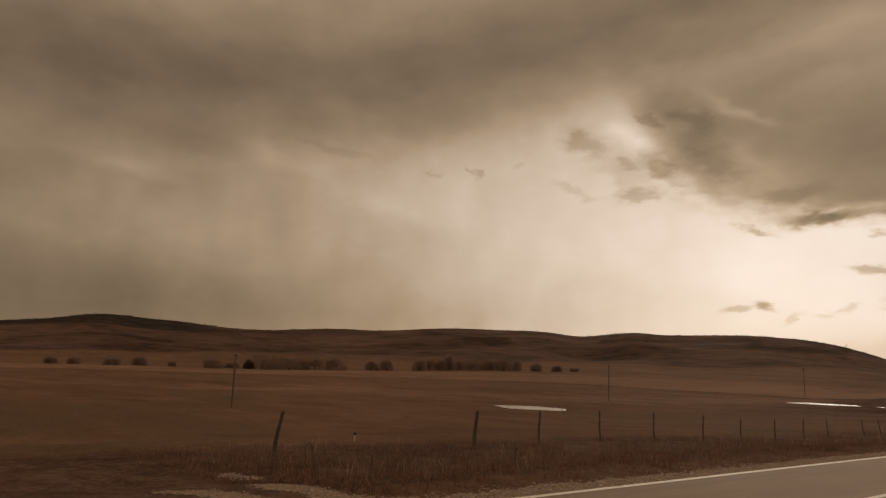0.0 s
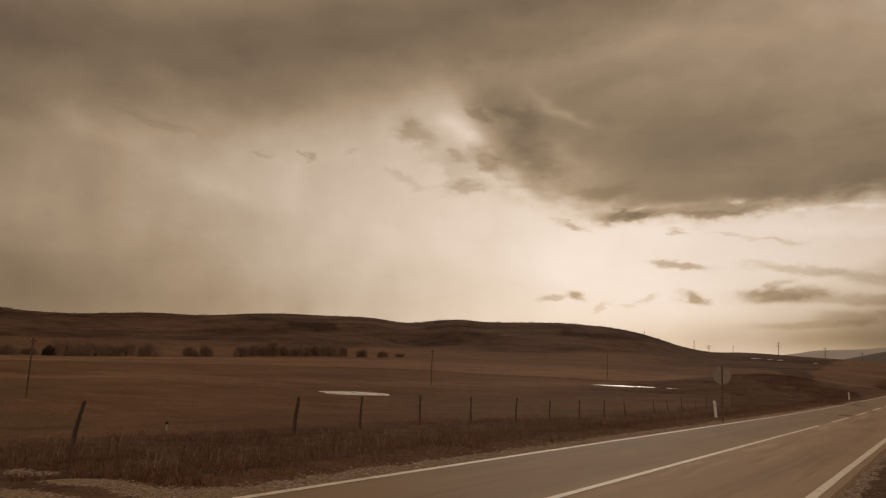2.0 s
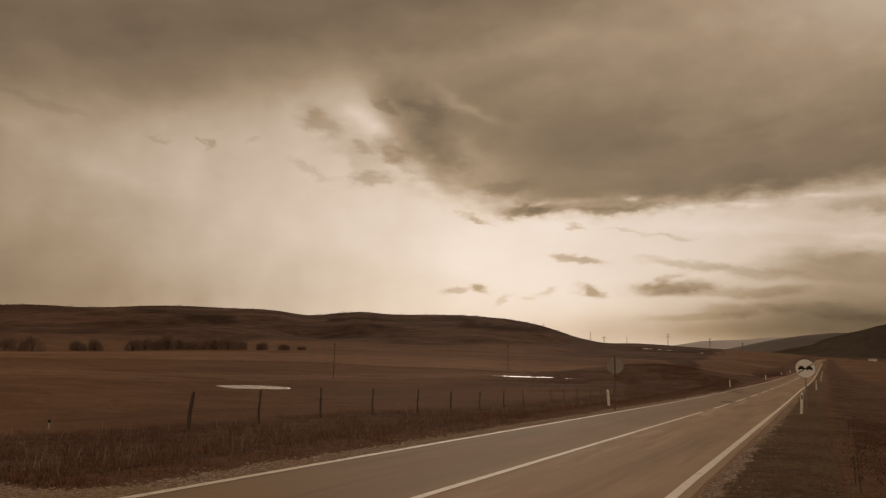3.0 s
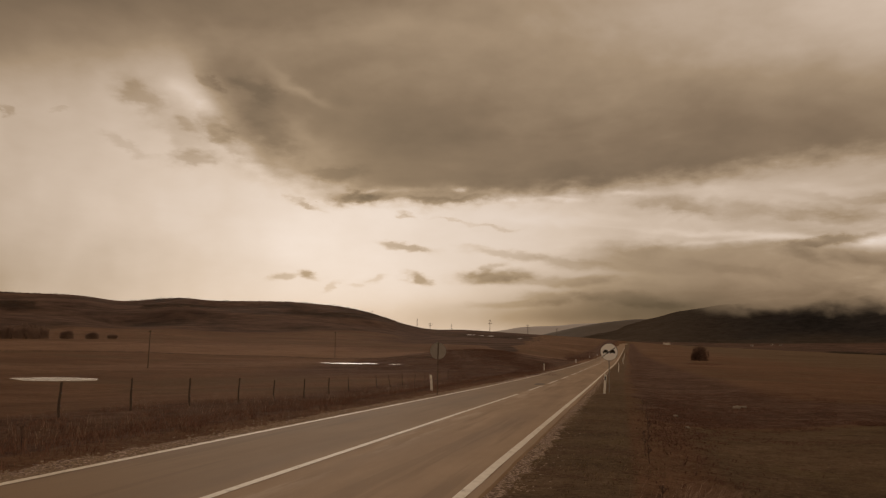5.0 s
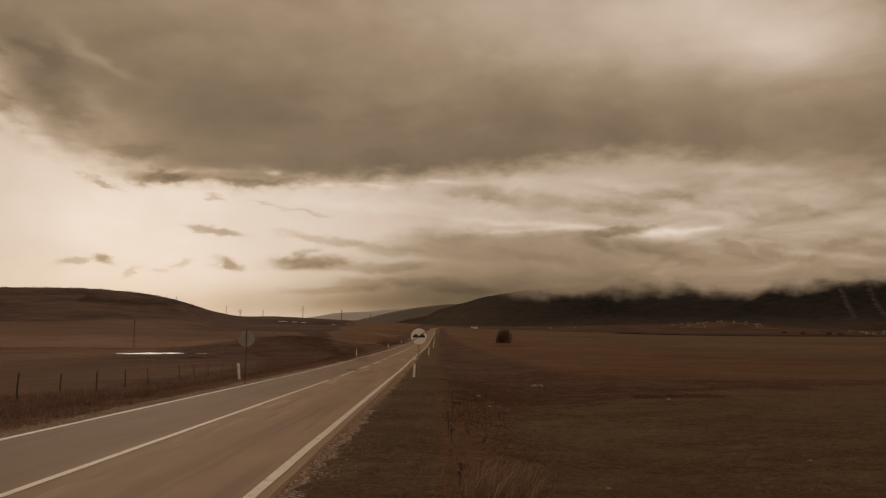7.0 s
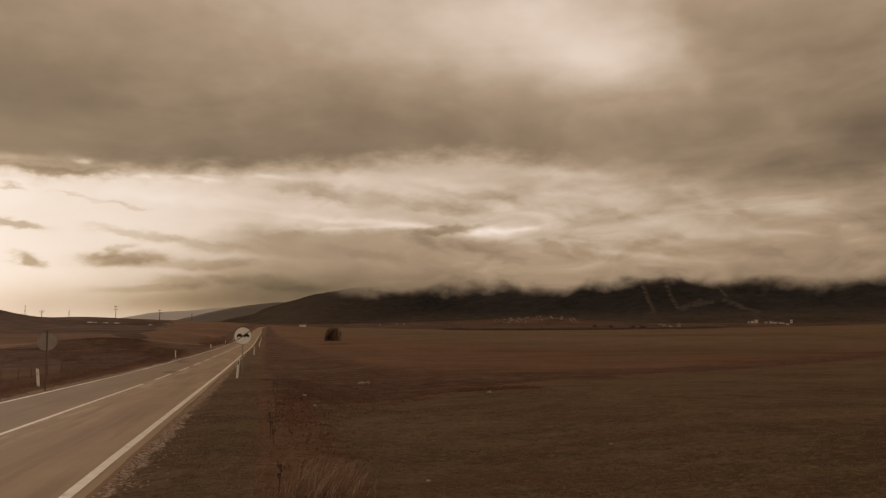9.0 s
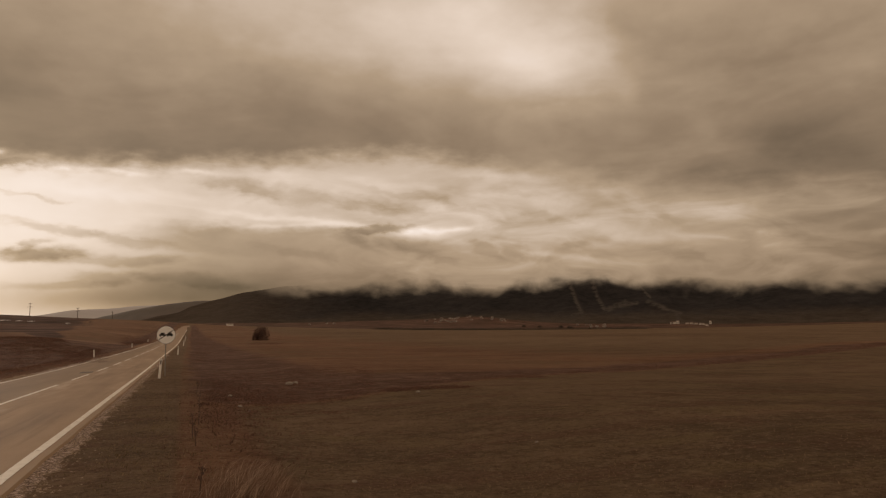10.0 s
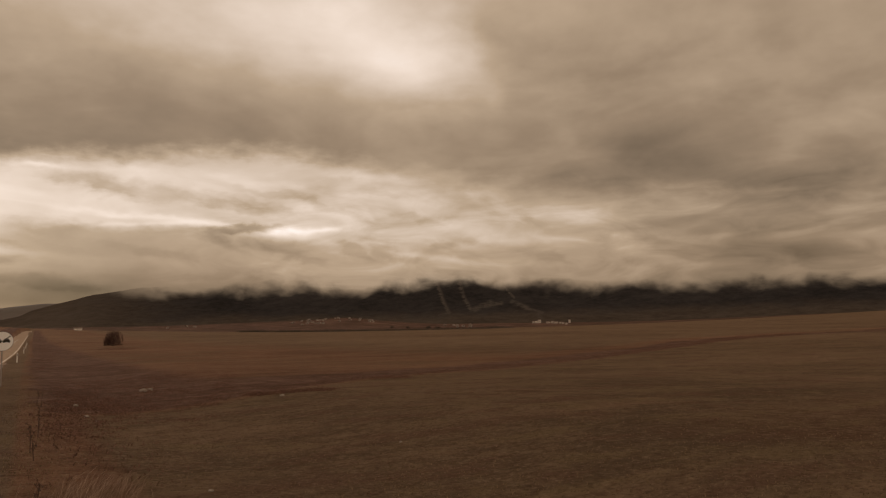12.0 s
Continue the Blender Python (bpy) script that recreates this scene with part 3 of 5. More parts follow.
def block(bm, size, at=(0, 0, 0), bevel=0.0, turn=None):
    made = bmesh.ops.create_cube(bm, size=1.0)["verts"]
    for v in made:
        v.co = Vector((v.co.x * size[0], v.co.y * size[1], v.co.z * size[2]))
        if turn:
            v.co = turn @ v.co
        v.co += Vector(at)
    if bevel:
        edges = list({e for v in made for e in v.link_edges})
        bmesh.ops.bevel(bm, geom=edges, offset=bevel, segments=2, affect="EDGES", profile=0.5)
    return bm


def curve_through(xs, ys):
    """A smooth function through a few points."""
    xs, ys = np.array(xs, float), np.array(ys, float)
    slope = np.gradient(ys, xs)

    def f(x):
        x = np.clip(np.asarray(x, float), xs[0], xs[-1])
        i = np.clip(np.searchsorted(xs, x) - 1, 0, len(xs) - 2)
        h = xs[i + 1] - xs[i]
        t = (x - xs[i]) / h
        return ((1 + 2 * t) * (1 - t) ** 2 * ys[i] + t * (1 - t) ** 2 * h * slope[i] + t * t * (3 - 2 * t) * ys[i + 1] + t * t * (t - 1) * h * slope[i + 1])
    return f


def ease(v, lo, hi):
    t = np.clip((np.asarray(v, float) - lo) / (hi - lo), 0, 1)
    return t * t * (3 - 2 * t)


# ---- ground, hills and road ----
road_x = curve_through((-200, 0, 80, 133, 263, 420, 668, 900), (-4.83, -4.83, -4.78, -4.2, -3.4, -1.7, 2.3, 8.0))
road_z = curve_through((-200, 0, 60, 133, 263, 420, 668, 760, 900), (1.0, 0.0, -1.02, -1.55, -1.72, -0.2, 3.3, 3.6, 1.0))
# the crest of the land seen from the road: heading, degrees above the eye
crest = curve_through((-180, -100, -75, -72.5, -68.5, -64.7, -60.8, -56.6, -52, -48, -43.5, -39.5, -37.2, -35, -33, -30.9, -24.5, -19.4, -16, -14.9, -11.9, -7.6, -2, 2, 5, 17, 30, 39, 47, 54, 60, 80, 120, 180),
                      (1.0, 2.0, 2.28, 2.68, 2.47, 2.18, 2.13, 2.38, 2.47, 2.72, 2.75, 2.68, 2.43, 2.57, 2.78, 2.62, 2.74, 2.12, 1.22, 1.02, 0.97, 0.76, 0.48, 0.18, 0.06, -0.34, -0.42, -0.39, -0.23, 0.0, 0.23, 0.5, 0.6, 1.0))
foot = curve_through((-180, -20, 0, 9, 16, 19, 22, 24.5, 27.5, 35, 43, 60, 180), (0.2, 0.2, 0.32, 0.30, 0.44, 0.50, 0.62, 0.35, 0.10, -0.05, -0.12, 0.20, 0.3))
CREST = 900.0


def rough(x, y, size, seed=0.0):
    """Gentle unevenness, by a few crossed waves."""
    s = 0.0
    for k in range(5):
        a = k * 2.4 + seed
        f = (1.0 + 0.37 * k) / size
        s = s + np.sin(f * (x * np.cos(a) + y * np.sin(a)) * math.tau + 3.1 * k + seed) / (1 + k * 0.5)
    return s / 3.0


def height(x, y):
    x, y = np.asarray(x, float), np.asarray(y, float)
    r = np.hypot(x, y) + 1e-6
    a = np.degrees(np.arctan2(x, y))
    along = np.clip(y, -200, 900)
    off = x - road_x(along)
    zr = road_z(along)
    # the verge falls away to a level field on the left, which lifts again towards the hill
    up = ease(r, 130, 320)
    field = -2.6 + 0.7 * up + 3.0 * up * ease(a, -62, -36)
    left = zr - 0.35 * ease(-off, 4.0, 9.0) - 0.3 * ease(y, 22, 40) * ease(-off, 6, 10)
    fall = ease(-off, 10, 38)
    left = left * (1 - fall) + field * fall
    right = -0.25 * ease(off, 4.5, 8.0) - 0.35 * ease(off, 12, 45) + 0.2 * ease(off, 8.5, 14)
    right = right + zr * (1 - ease(off, 8, 80)) - 1.2 * ease(off, 8, 80)
    near = np.where(off < 0, left, right)
    near = near + 0.04 * rough(x, y, 9.0) * ease(np.abs(off), 4, 8) + 0.12 * rough(x, y, 60.0, 1.0) * ease(np.abs(off), 6, 30)
    # the scrub-covered knoll where the road is cut into the slope
    near = near + 2.3 * np.exp(-(((x + 33) / 17) ** 2 + ((y - 165) / 48) ** 2)) * ease(-off, 5, 15)
    # level hollows where water stands
    for px, py, pz, size in ((-55.7, 64.8, -2.62, 9.5), (-43.6, 118.0, -2.02, 12.5), (-36.0, 118.0, -2.02, 5.0)):
        k = np.exp(-(((x - px) ** 2 + (y - py) ** 2) / size ** 2) ** 2)
        near = near * (1 - k) + pz * k
    zc = EYE + CREST * np.tan(np.radians(crest(a)))
    rise = ease(r, 300, CREST) ** 1.15
    far = near * (1 - rise) + zc * rise
    far = far + 3.5 * rough(x, y, 210.0, 2.0) * ease(r, 380, 560) * (1 - ease(r, 760, CREST)) * (crest(a) > 1.5)
    back = EYE + r * np.tan(np.radians(foot(a) - 0.42 * (1 - ease(r, 1500, 2250))))
    sink = ease(r, CREST, 2100)
    far = np.where(r > CREST, np.where(a > -2, zc * (1 - sink) + back * sink, zc - 60 * ease(r, CREST, 1500)), far)
    # the road's bed
    bed = 1 - ease(np.abs(off), 3.1, 4.6)
    bed = np.where((y > -190) & (y < 760), bed, 0)
    return far * (1 - bed) + (zr - 0.035) * bed


ditch_line = curve_through((-20, 0, 7.5, 17.5, 36, 104, 156, 500), (20, 23, 27, 34.5, 46, 82, 92, 150))


TRACK_EDGE = ((-11.5, 6.6), (-10.2, 6.4), (-8.9, 6.3), (-8.4, 6.8), (-8.0, 7.8))
TRACK_RUT = ((-11.4, 5.1), (-10.2, 5.2), (-9.1, 5.2), (-8.2, 5.4))


def field_ditch(x, y):
    """How far off the straight ditch across the left-hand field lies, by heading."""
    return np.interp(np.degrees(np.arctan2(x, y)), (-60, -45, -25.6, -14.6), (212, 196, 174, 137))


def plants(v):
    """How much reddish weed, greener turf and straw grows at each place."""
    x, y = v[:, 0], v[:, 1]
    r = np.hypot(x, y)
    along = np.clip(y, -200, 900)
    off = x - road_x(along)
    wob = 2.0 * rough(x, y, 25.0, 4.0)
    line = ditch_line(x) + 0.6 * wob
    right, left = off > 0, off < 0
    broad = ease(y - line, -2, 2) * (1 - ease(y - line, 2, 16 - 8 * ease(x, 8, 20)) * ease(x, 4, 12))
    ditch = 1.0 * np.exp(-((y - line - 1.0) / (1.5 + 0.02 * np.maximum(x, 0))) ** 2)
    edge = 0.42 * (1 - ease(off, 6.0, 7.5))
    red = np.where(right, ease(off + 0.5 * rough(x, y, 4.0, 9.0) + 0.35 * rough(x, y, 1.3, 2.0), 4.5, 6.4) * np.maximum.reduce([broad, ditch, edge]), 0)
    red = np.maximum(red, np.where(left, ease(-off, 4.2, 5.2) * (1 - ease(-off, 10, 17)), 0))
    red = np.maximum(red, 0.9 * np.exp(-((x + 29) / 20) ** 4 - ((y - 135) / 60) ** 4) * (off < -3.8))
    brown = ease(x, 7, 12) * (1 - ease(y - 10.0 - 0.26 * x - wob, -3, 0.5))
    green = np.where(right, (1 - ease(off, 4.6, 5.2)) + ease(off, 5.5, 7.0) * (1 - ease(y - line, -3, 1)) * (1 - 0.35 * brown) + 0.68 * ease(off, 20, 60) * ease(y - line, 4, 14), 0.10 * ease(-off, 11, 22) * (1 - ease(r, 70, 130)))
    q = -0.70 * x + 0.71 * y + 14 * rough(x, y, 170.0, 6.0)
    straw = np.where(left, 0.5 * ease(q, 92, 116) * (1 - ease(q, 128, 160)) + 0.75 * ease(r - field_ditch(x, y), 0, 8) * (1 - ease(r - field_ditch(x, y) + 15 * rough(x, y, 90.0, 5.0), 50, 120)), 0.16 * ease(r, 260, 420) + 0.26 * np.exp(-((y - line - 7 - 0.05 * x) / (4 + 0.04 * np.maximum(x, 0))) ** 2) * ease(x, 10, 30) + 0.42 * np.exp(-((y - 11.0 - 0.28 * x - 0.7 * wob) / 1.8) ** 2) * ease(x, 4, 12))
    a = np.degrees(np.arctan2(x, y))
    straw = np.maximum(straw, 0.35 * ease(a, -8.6, -7.4) * (1 - ease(a, -3.4, -2.4)) * ease(r, 235, 290) * (1 - ease(r, 600, 760)))
    straw = np.maximum(straw, 0.95 * np.exp(-((a + 11.4) / 1.6) ** 4 - ((r - 222) / 20) ** 4))
    straw = straw * (1 - np.clip(red, 0, 1) * (r < 200))
    frayed = off + 0.16 * rough(x, y, 1.7, 3.0) + 0.10 * rough(x, y, 0.6, 1.0)
    grit = np.where(y < 90, ease(np.abs(off), 2.7, 2.86), 0) * np.where(right, 1 - ease(frayed, 3.15, 3.45), 1 - ease(-frayed, 3.4, 3.8))
    for way in (TRACK_EDGE, TRACK_RUT, ((-13.5, 7.1), (-12.9, 7.2))):
        for (x0, y0), (x1, y1) in zip(way, way[1:]):
            t = np.clip(((x - x0) * (x1 - x0) + (y - y0) * (y1 - y0)) / ((x1 - x0) ** 2 + (y1 - y0) ** 2), 0, 1)
            grit = np.maximum(grit, 0.85 * np.exp(-((np.hypot(x - x0 - t * (x1 - x0), y - y0 - t * (y1 - y0)) / 0.36) ** 4)))
    return np.stack([np.clip(red, 0, 1), np.clip(green, 0, 1), np.clip(straw, 0, 1), np.clip(grit, 0, 1)], 1)


def ground_sheet():
    rings = [0.0] + list(np.geomspace(1.2, 4600, 330))
    turns = np.unique(np.concatenate([np.arange(-180, -85, 3.0), np.arange(-85, -20, 0.4), np.arange(-20, 10, 0.2), np.arange(10, 70, 0.5), np.arange(70, 180, 3.0)]))
    n = len(turns)
    rr, aa = np.meshgrid(np.array(rings[1:]), np.radians(turns), indexing="ij")
    x, y = rr * np.sin(aa), rr * np.cos(aa)
    z = height(x, y)
    verts = [(0, 0, float(height(0, 0)))] + list(zip(x.ravel().tolist(), y.ravel().tolist(), z.ravel().tolist()))
    faces = [(0, 1 + (k + 1) % n, 1 + k) for k in range(n)]
    for i in range(len(rings) - 2):
        for k in range(n):
            a, b = 1 + i * n + k, 1 + i * n + (k + 1) % n
            faces.append((a, b, b + n, a + n))
    m = mesh("ground", verts, faces, GROUND, True)
    mark = m.attributes.new("plants", "FLOAT_COLOR", "POINT")
    mark.data.foreach_set("color", plants(np.array(verts)).ravel())
    side = m.attributes.new("hillside", "FLOAT", "POINT")
    v = np.array(verts)
    r, a = np.hypot(v[:, 0], v[:, 1]), np.degrees(np.arctan2(v[:, 0], v[:, 1]))
    slope = np.maximum.reduce([ease(r + 60 * rough(v[:, 0], v[:, 1], 190.0, 8.0), 400, 520) * (1 - ease(a, -17, -11)), 0.75 * ease(r, 880, 1000) * (a > -5), (0.65 + 0.3 * ease(a, -13, -10)) * ease(r + 25 * rough(v[:, 0], v[:, 1], 70.0, 1.0), 265 - 95 * ease(a, -10.6, -9.0), 335 - 95 * ease(a, -10.6, -9.0)) * ease(a + 2.0 * rough(v[:, 0], v[:, 1], 120.0, 7.0), -26, -14) * (1 - ease(a + 0.8 * rough(v[:, 0], v[:, 1], 80.0, 5.0) - 0.004 * (r - 300), -8.6, -6.8)), 0.2 * np.exp(-(((v[:, 0] + 30) / 20) ** 2 + ((v[:, 1] - 175) / 55) ** 2))])
    grove = ease(r, 640, 720) * (1 - ease(r, 1000, 1100)) * np.maximum(1 - ease(a, -67.5, -63.5), 0.8 * ease(r, 800, 870) * (1 - ease(a, -62, -56)))
    side.data.foreach_set("value", np.where((a < -50) & (grove > 0.02), 1.0 + grove, slope))
    return tagged(new("ground", m), "brown dry winter grassland rising to low scrub hills", "ground", kind="structure")


ground_sheet()


def ribbon(name, x0, x1, y0, y1, lift, mat, step=2.0, wave=0.0, thick=0.0):
    """A strip along the road, between two distances from its middle."""
    n = max(2, int((y1 - y0) / step) + 1)
    ys = np.linspace(y0, y1, n)
    cx, cz = road_x(ys), road_z(ys)
    verts, faces = [], []
    for k in range(n):
        j = wave * (noise.noise(Vector((x0, ys[k] * 0.9, 0))), noise.noise(Vector((x1, ys[k] * 0.9, 5))))[0]
        i = wave * noise.noise(Vector((x1 * 3, ys[k] * 0.8, 9)))
        row = [(cx[k] + x0 + j, ys[k], cz[k] + lift), (cx[k] + x1 + i, ys[k], cz[k] + lift)]
        if thick:
            row = [(row[0][0] - 0.05, ys[k], row[0][2] - thick)] + row + [(row[1][0] + 0.05, ys[k], row[1][2] - thick)]
        verts += row
    w = len(verts) // n
    for k in range(n - 1):
        for j in range(w - 1):
            a = k * w + j
            faces.append((a, a + 1, a + w + 1, a + w))
    return mesh(name, verts, faces, mat)


road = tagged(new("road", ribbon("road", -2.91, 3.02, -60, 740, 0.0, ASPHALT, 0.8, 0.05, 0.06)), "worn grey-brown two-lane asphalt country road", "road", kind="structure")


def marking(name, x, w, y0, y1, label):
    ob = new(name, ribbon(name, x - w / 2, x + w / 2, y0, y1, 0.006, PAINT, 1.5, 0.012))
    ob.parent = road
    return tagged(ob, label)


marking("edge_line", -2.8, 0.15, -60, 740, "worn white edge line")
marking("edge_line", 2.8, 0.15, -60, 740, "worn white edge line")
marking("centre_line", 0.0, 0.13, -60, 35.5, "solid white centre line")
for k in range(30):
    marking("centre_dash", 0.0, 0.13, 39.7 + 11 * k, 46.5 + 11 * k, "white centre dash")

tar = new("tar_patch", ribbon("tar_patch", -0.75, -0.12, 48.2, 50.6, 0.004, plain("fresh_tar", (0.09, 0.060, 0.040, 1), (0.15, 0.102, 0.068, 1), 2.0, 1.0), 0.5, 0.25))
tar.parent = road
tagged(tar, "dark tar patch beside the centre dashes")

# ---- mountain ----


def slope_point(a, s, r0, depth, profile, foot_el, jag, seed):
    """A place on a ridge: heading, and 0 at its foot to 1 at its skyline."""
    top = float(profile(a)) + jag * noise.fractal(Vector((a * 0.5, seed, 0)), 1.0, 2.0, 4)
    r = r0 + depth * s
    e0 = float(ease(0, -0.25, 1.0))
    el = foot_el + (top - foot_el) * (float(ease(s, -0.25, 1.0)) - e0) / (1 - e0)
    el += (top - foot_el) * 0.06 * noise.fractal(Vector((a * 0.35, s * 4, seed)), 1.0, 2.0, 4) * math.sin(s * math.pi)
    return Vector((r * math.sin(radians(a)), r * math.cos(radians(a)), EYE + r * math.tan(radians(el))))


def ridge(name, shape, a0, a1, mat, label):
    """A long ridge round the horizon: its skyline by heading, its slope running back."""
    turns = np.arange(a0, a1 + 0.01, 0.3)
    rows = np.linspace(0, 1, 26)
    verts = [slope_point(a, s, *shape) for a in turns for s in rows]
    faces = []
    w = len(rows)
    for i in range(len(turns) - 1):
        for j in range(w - 1):
            k = i * w + j
            faces.append((k, k + w, k + w + 1, k + 1))
    return tagged(new(name, mesh(name, verts, faces, mat, True)), label, "mountain", kind="structure")


MOUNTAIN = (2200, 1200, curve_through((-4, -2, 0, 2.0, 3.1, 6.0, 12, 20, 30, 45, 70), (0.45, 0.95, 1.45, 2.0, 2.33, 2.86, 3.4, 4.2, 4.6, 4.4, 4.0)), -0.35, 0.10, 0.0)
MIDDLE = (2900, 500, curve_through((-8, -6, -4.5, -3.1, -1.1, 0.5, 4, 8), (0.35, 0.7, 1.06, 1.36, 1.74, 1.9, 2.0, 1.8)), 0.0, 0.04, 5.0)
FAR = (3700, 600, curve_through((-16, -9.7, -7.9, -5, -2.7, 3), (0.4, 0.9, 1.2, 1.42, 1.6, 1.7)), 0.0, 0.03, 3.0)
mountain = ridge("mountain_forested", MOUNTAIN, -4, 70, FOREST, "dark forested mountain with its top in low cloud")
# the haze before the middle ridge is painted as a paler base colour
ridge("mountain_middle", MIDDLE, -8, 8, plain("middle_ridge_painted_haze", (0.096, 0.077, 0.065, 1), (0.140, 0.113, 0.095, 1), 0.004, 1.0), "grey-brown wooded ridge in the haze")
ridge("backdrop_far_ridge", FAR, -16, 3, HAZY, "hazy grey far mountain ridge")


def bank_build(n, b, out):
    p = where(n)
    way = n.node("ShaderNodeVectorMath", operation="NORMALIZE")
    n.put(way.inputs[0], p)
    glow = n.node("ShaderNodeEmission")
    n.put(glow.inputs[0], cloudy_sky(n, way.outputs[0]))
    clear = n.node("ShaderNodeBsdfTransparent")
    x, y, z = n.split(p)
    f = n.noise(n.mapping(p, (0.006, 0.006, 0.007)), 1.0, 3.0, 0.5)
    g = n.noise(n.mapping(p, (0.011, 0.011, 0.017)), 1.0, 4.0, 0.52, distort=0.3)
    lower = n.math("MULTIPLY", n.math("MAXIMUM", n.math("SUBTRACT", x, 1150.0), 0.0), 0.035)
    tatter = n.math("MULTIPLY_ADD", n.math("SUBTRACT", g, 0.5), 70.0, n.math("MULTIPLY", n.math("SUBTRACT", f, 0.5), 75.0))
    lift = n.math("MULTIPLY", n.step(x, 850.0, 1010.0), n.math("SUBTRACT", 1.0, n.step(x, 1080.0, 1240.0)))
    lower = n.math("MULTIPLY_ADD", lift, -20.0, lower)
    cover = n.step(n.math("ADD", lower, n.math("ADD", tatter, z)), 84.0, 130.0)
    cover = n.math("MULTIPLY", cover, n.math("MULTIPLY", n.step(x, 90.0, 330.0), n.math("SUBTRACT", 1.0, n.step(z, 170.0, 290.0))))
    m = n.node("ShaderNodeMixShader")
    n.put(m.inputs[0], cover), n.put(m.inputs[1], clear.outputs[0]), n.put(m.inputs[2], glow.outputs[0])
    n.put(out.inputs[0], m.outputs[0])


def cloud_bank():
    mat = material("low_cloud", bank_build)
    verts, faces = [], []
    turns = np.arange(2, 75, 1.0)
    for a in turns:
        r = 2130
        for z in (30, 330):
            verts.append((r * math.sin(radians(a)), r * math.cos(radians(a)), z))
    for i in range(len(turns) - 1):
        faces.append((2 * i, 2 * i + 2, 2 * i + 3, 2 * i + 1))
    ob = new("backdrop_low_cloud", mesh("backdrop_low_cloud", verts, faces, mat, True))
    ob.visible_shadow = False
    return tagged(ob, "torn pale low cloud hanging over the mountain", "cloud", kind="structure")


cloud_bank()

# ---- more materials ----
WHITE = plain("white_plastic", (0.70, 0.65, 0.57, 1), (0.88, 0.83, 0.75, 1), 6.0, 0.5)
BLACK = plain("black_sheeting", (0.014, 0.012, 0.010, 1), (0.034, 0.029, 0.024, 1), 9.0, 0.9)
SIGN = plain("white_sign_sheeting", (0.84, 0.80, 0.74, 1), (0.92, 0.89, 0.83, 1), 3.0, 0.4)
TIN = plain("bare_sign_back", (0.27, 0.235, 0.20, 1), (0.36, 0.315, 0.27, 1), 5.0, 0.6)
STEEL = plain("galvanised_steel", (0.20, 0.175, 0.15, 1), (0.32, 0.28, 0.245, 1), 8.0, 0.55, 0.2)
PALE_REFLECTOR = plain("pale_reflector", (0.42, 0.38, 0.33, 1), (0.55, 0.50, 0.44, 1), 20.0, 0.3)
REFLECTOR = plain("dull_reflector", (0.10, 0.05, 0.035, 1), (0.16, 0.09, 0.06, 1), 20.0, 0.3)
WOOD = plain("weathered_wood", (0.055, 0.036, 0.026, 1), (0.14, 0.096, 0.070, 1), 7.0, 0.9, 0, 0.6, (1, 1, 0.15))
POLE = plain("pole_wood", (0.085, 0.058, 0.041, 1), (0.16, 0.112, 0.08, 1), 5.0, 0.9, 0, 0.5, (1, 1, 0.1))
STONE = plain("pale_limestone", (0.20, 0.16, 0.125, 1), (0.38, 0.32, 0.26, 1), 9.0, 0.9)
GRAVEL = plain("gravel", (0.17, 0.118, 0.080, 1), (0.46, 0.345, 0.25, 1), 14.0, 0.95)
BARK = plain("grey_brown_bark", (0.035, 0.024, 0.018, 1), (0.075, 0.052, 0.04, 1), 4.0, 0.95)
TWIGS = plain("bare_twigs", (0.160, 0.096, 0.068, 1), (0.255, 0.157, 0.113, 1), 0.8, 0.95)
DARKTWIGS = plain("dark_evergreen", (0.034, 0.023, 0.016, 1), (0.070, 0.047, 0.032, 1), 0.8, 0.95)
SCRUB = plain("hill_scrub_twigs", (0.060, 0.040, 0.028, 1), (0.11, 0.074, 0.052, 1), 0.1, 0.95)
WALLS = plain("pale_render_wall", (0.22, 0.19, 0.16, 1), (0.62, 0.55, 0.48, 1), 0.2, 0.9)
LODGE = plain("white_lodge_wall", (0.62, 0.56, 0.49, 1), (0.86, 0.80, 0.72, 1), 0.2, 0.8)
TILES = plain("dull_roof_tiles", (0.13, 0.085, 0.065, 1), (0.28, 0.20, 0.16, 1), 0.4, 0.9)
GLASS = plain("dark_window_glass", (0.02, 0.018, 0.016, 1), (0.04, 0.035, 0.03, 1), 0.5, 0.2)
SNOW = plain("old_snow", (0.60, 0.54, 0.47, 1), (0.85, 0.79, 0.71, 1), 0.3, 0.8)


def grass_material(name, lo, mid, hi):
    def build(n, b, out):
        f = n.node("ShaderNodeNewGeometry").outputs["Random Per Island"]
        n.put(b.inputs["Base Color"], n.ramp(f, [(0.1, lo), (0.55, mid), (0.95, hi)]))
        b.inputs["Roughness"].default_value = 0.9
        b.inputs["Specular IOR Level"].default_value = 0.0
    return material(name, build)


RED_GRASS = grass_material("reddish_weeds", (0.145, 0.074, 0.052, 1), (0.220, 0.112, 0.078, 1), (0.305, 0.165, 0.117, 1))
TURF = grass_material("short_turf", (0.120, 0.086, 0.050, 1), (0.198, 0.140, 0.082, 1), (0.300, 0.207, 0.125, 1))
DRY = grass_material("dry_straw_grass", (0.18, 0.110, 0.076, 1), (0.30, 0.195, 0.137, 1), (0.44, 0.31, 0.222, 1))


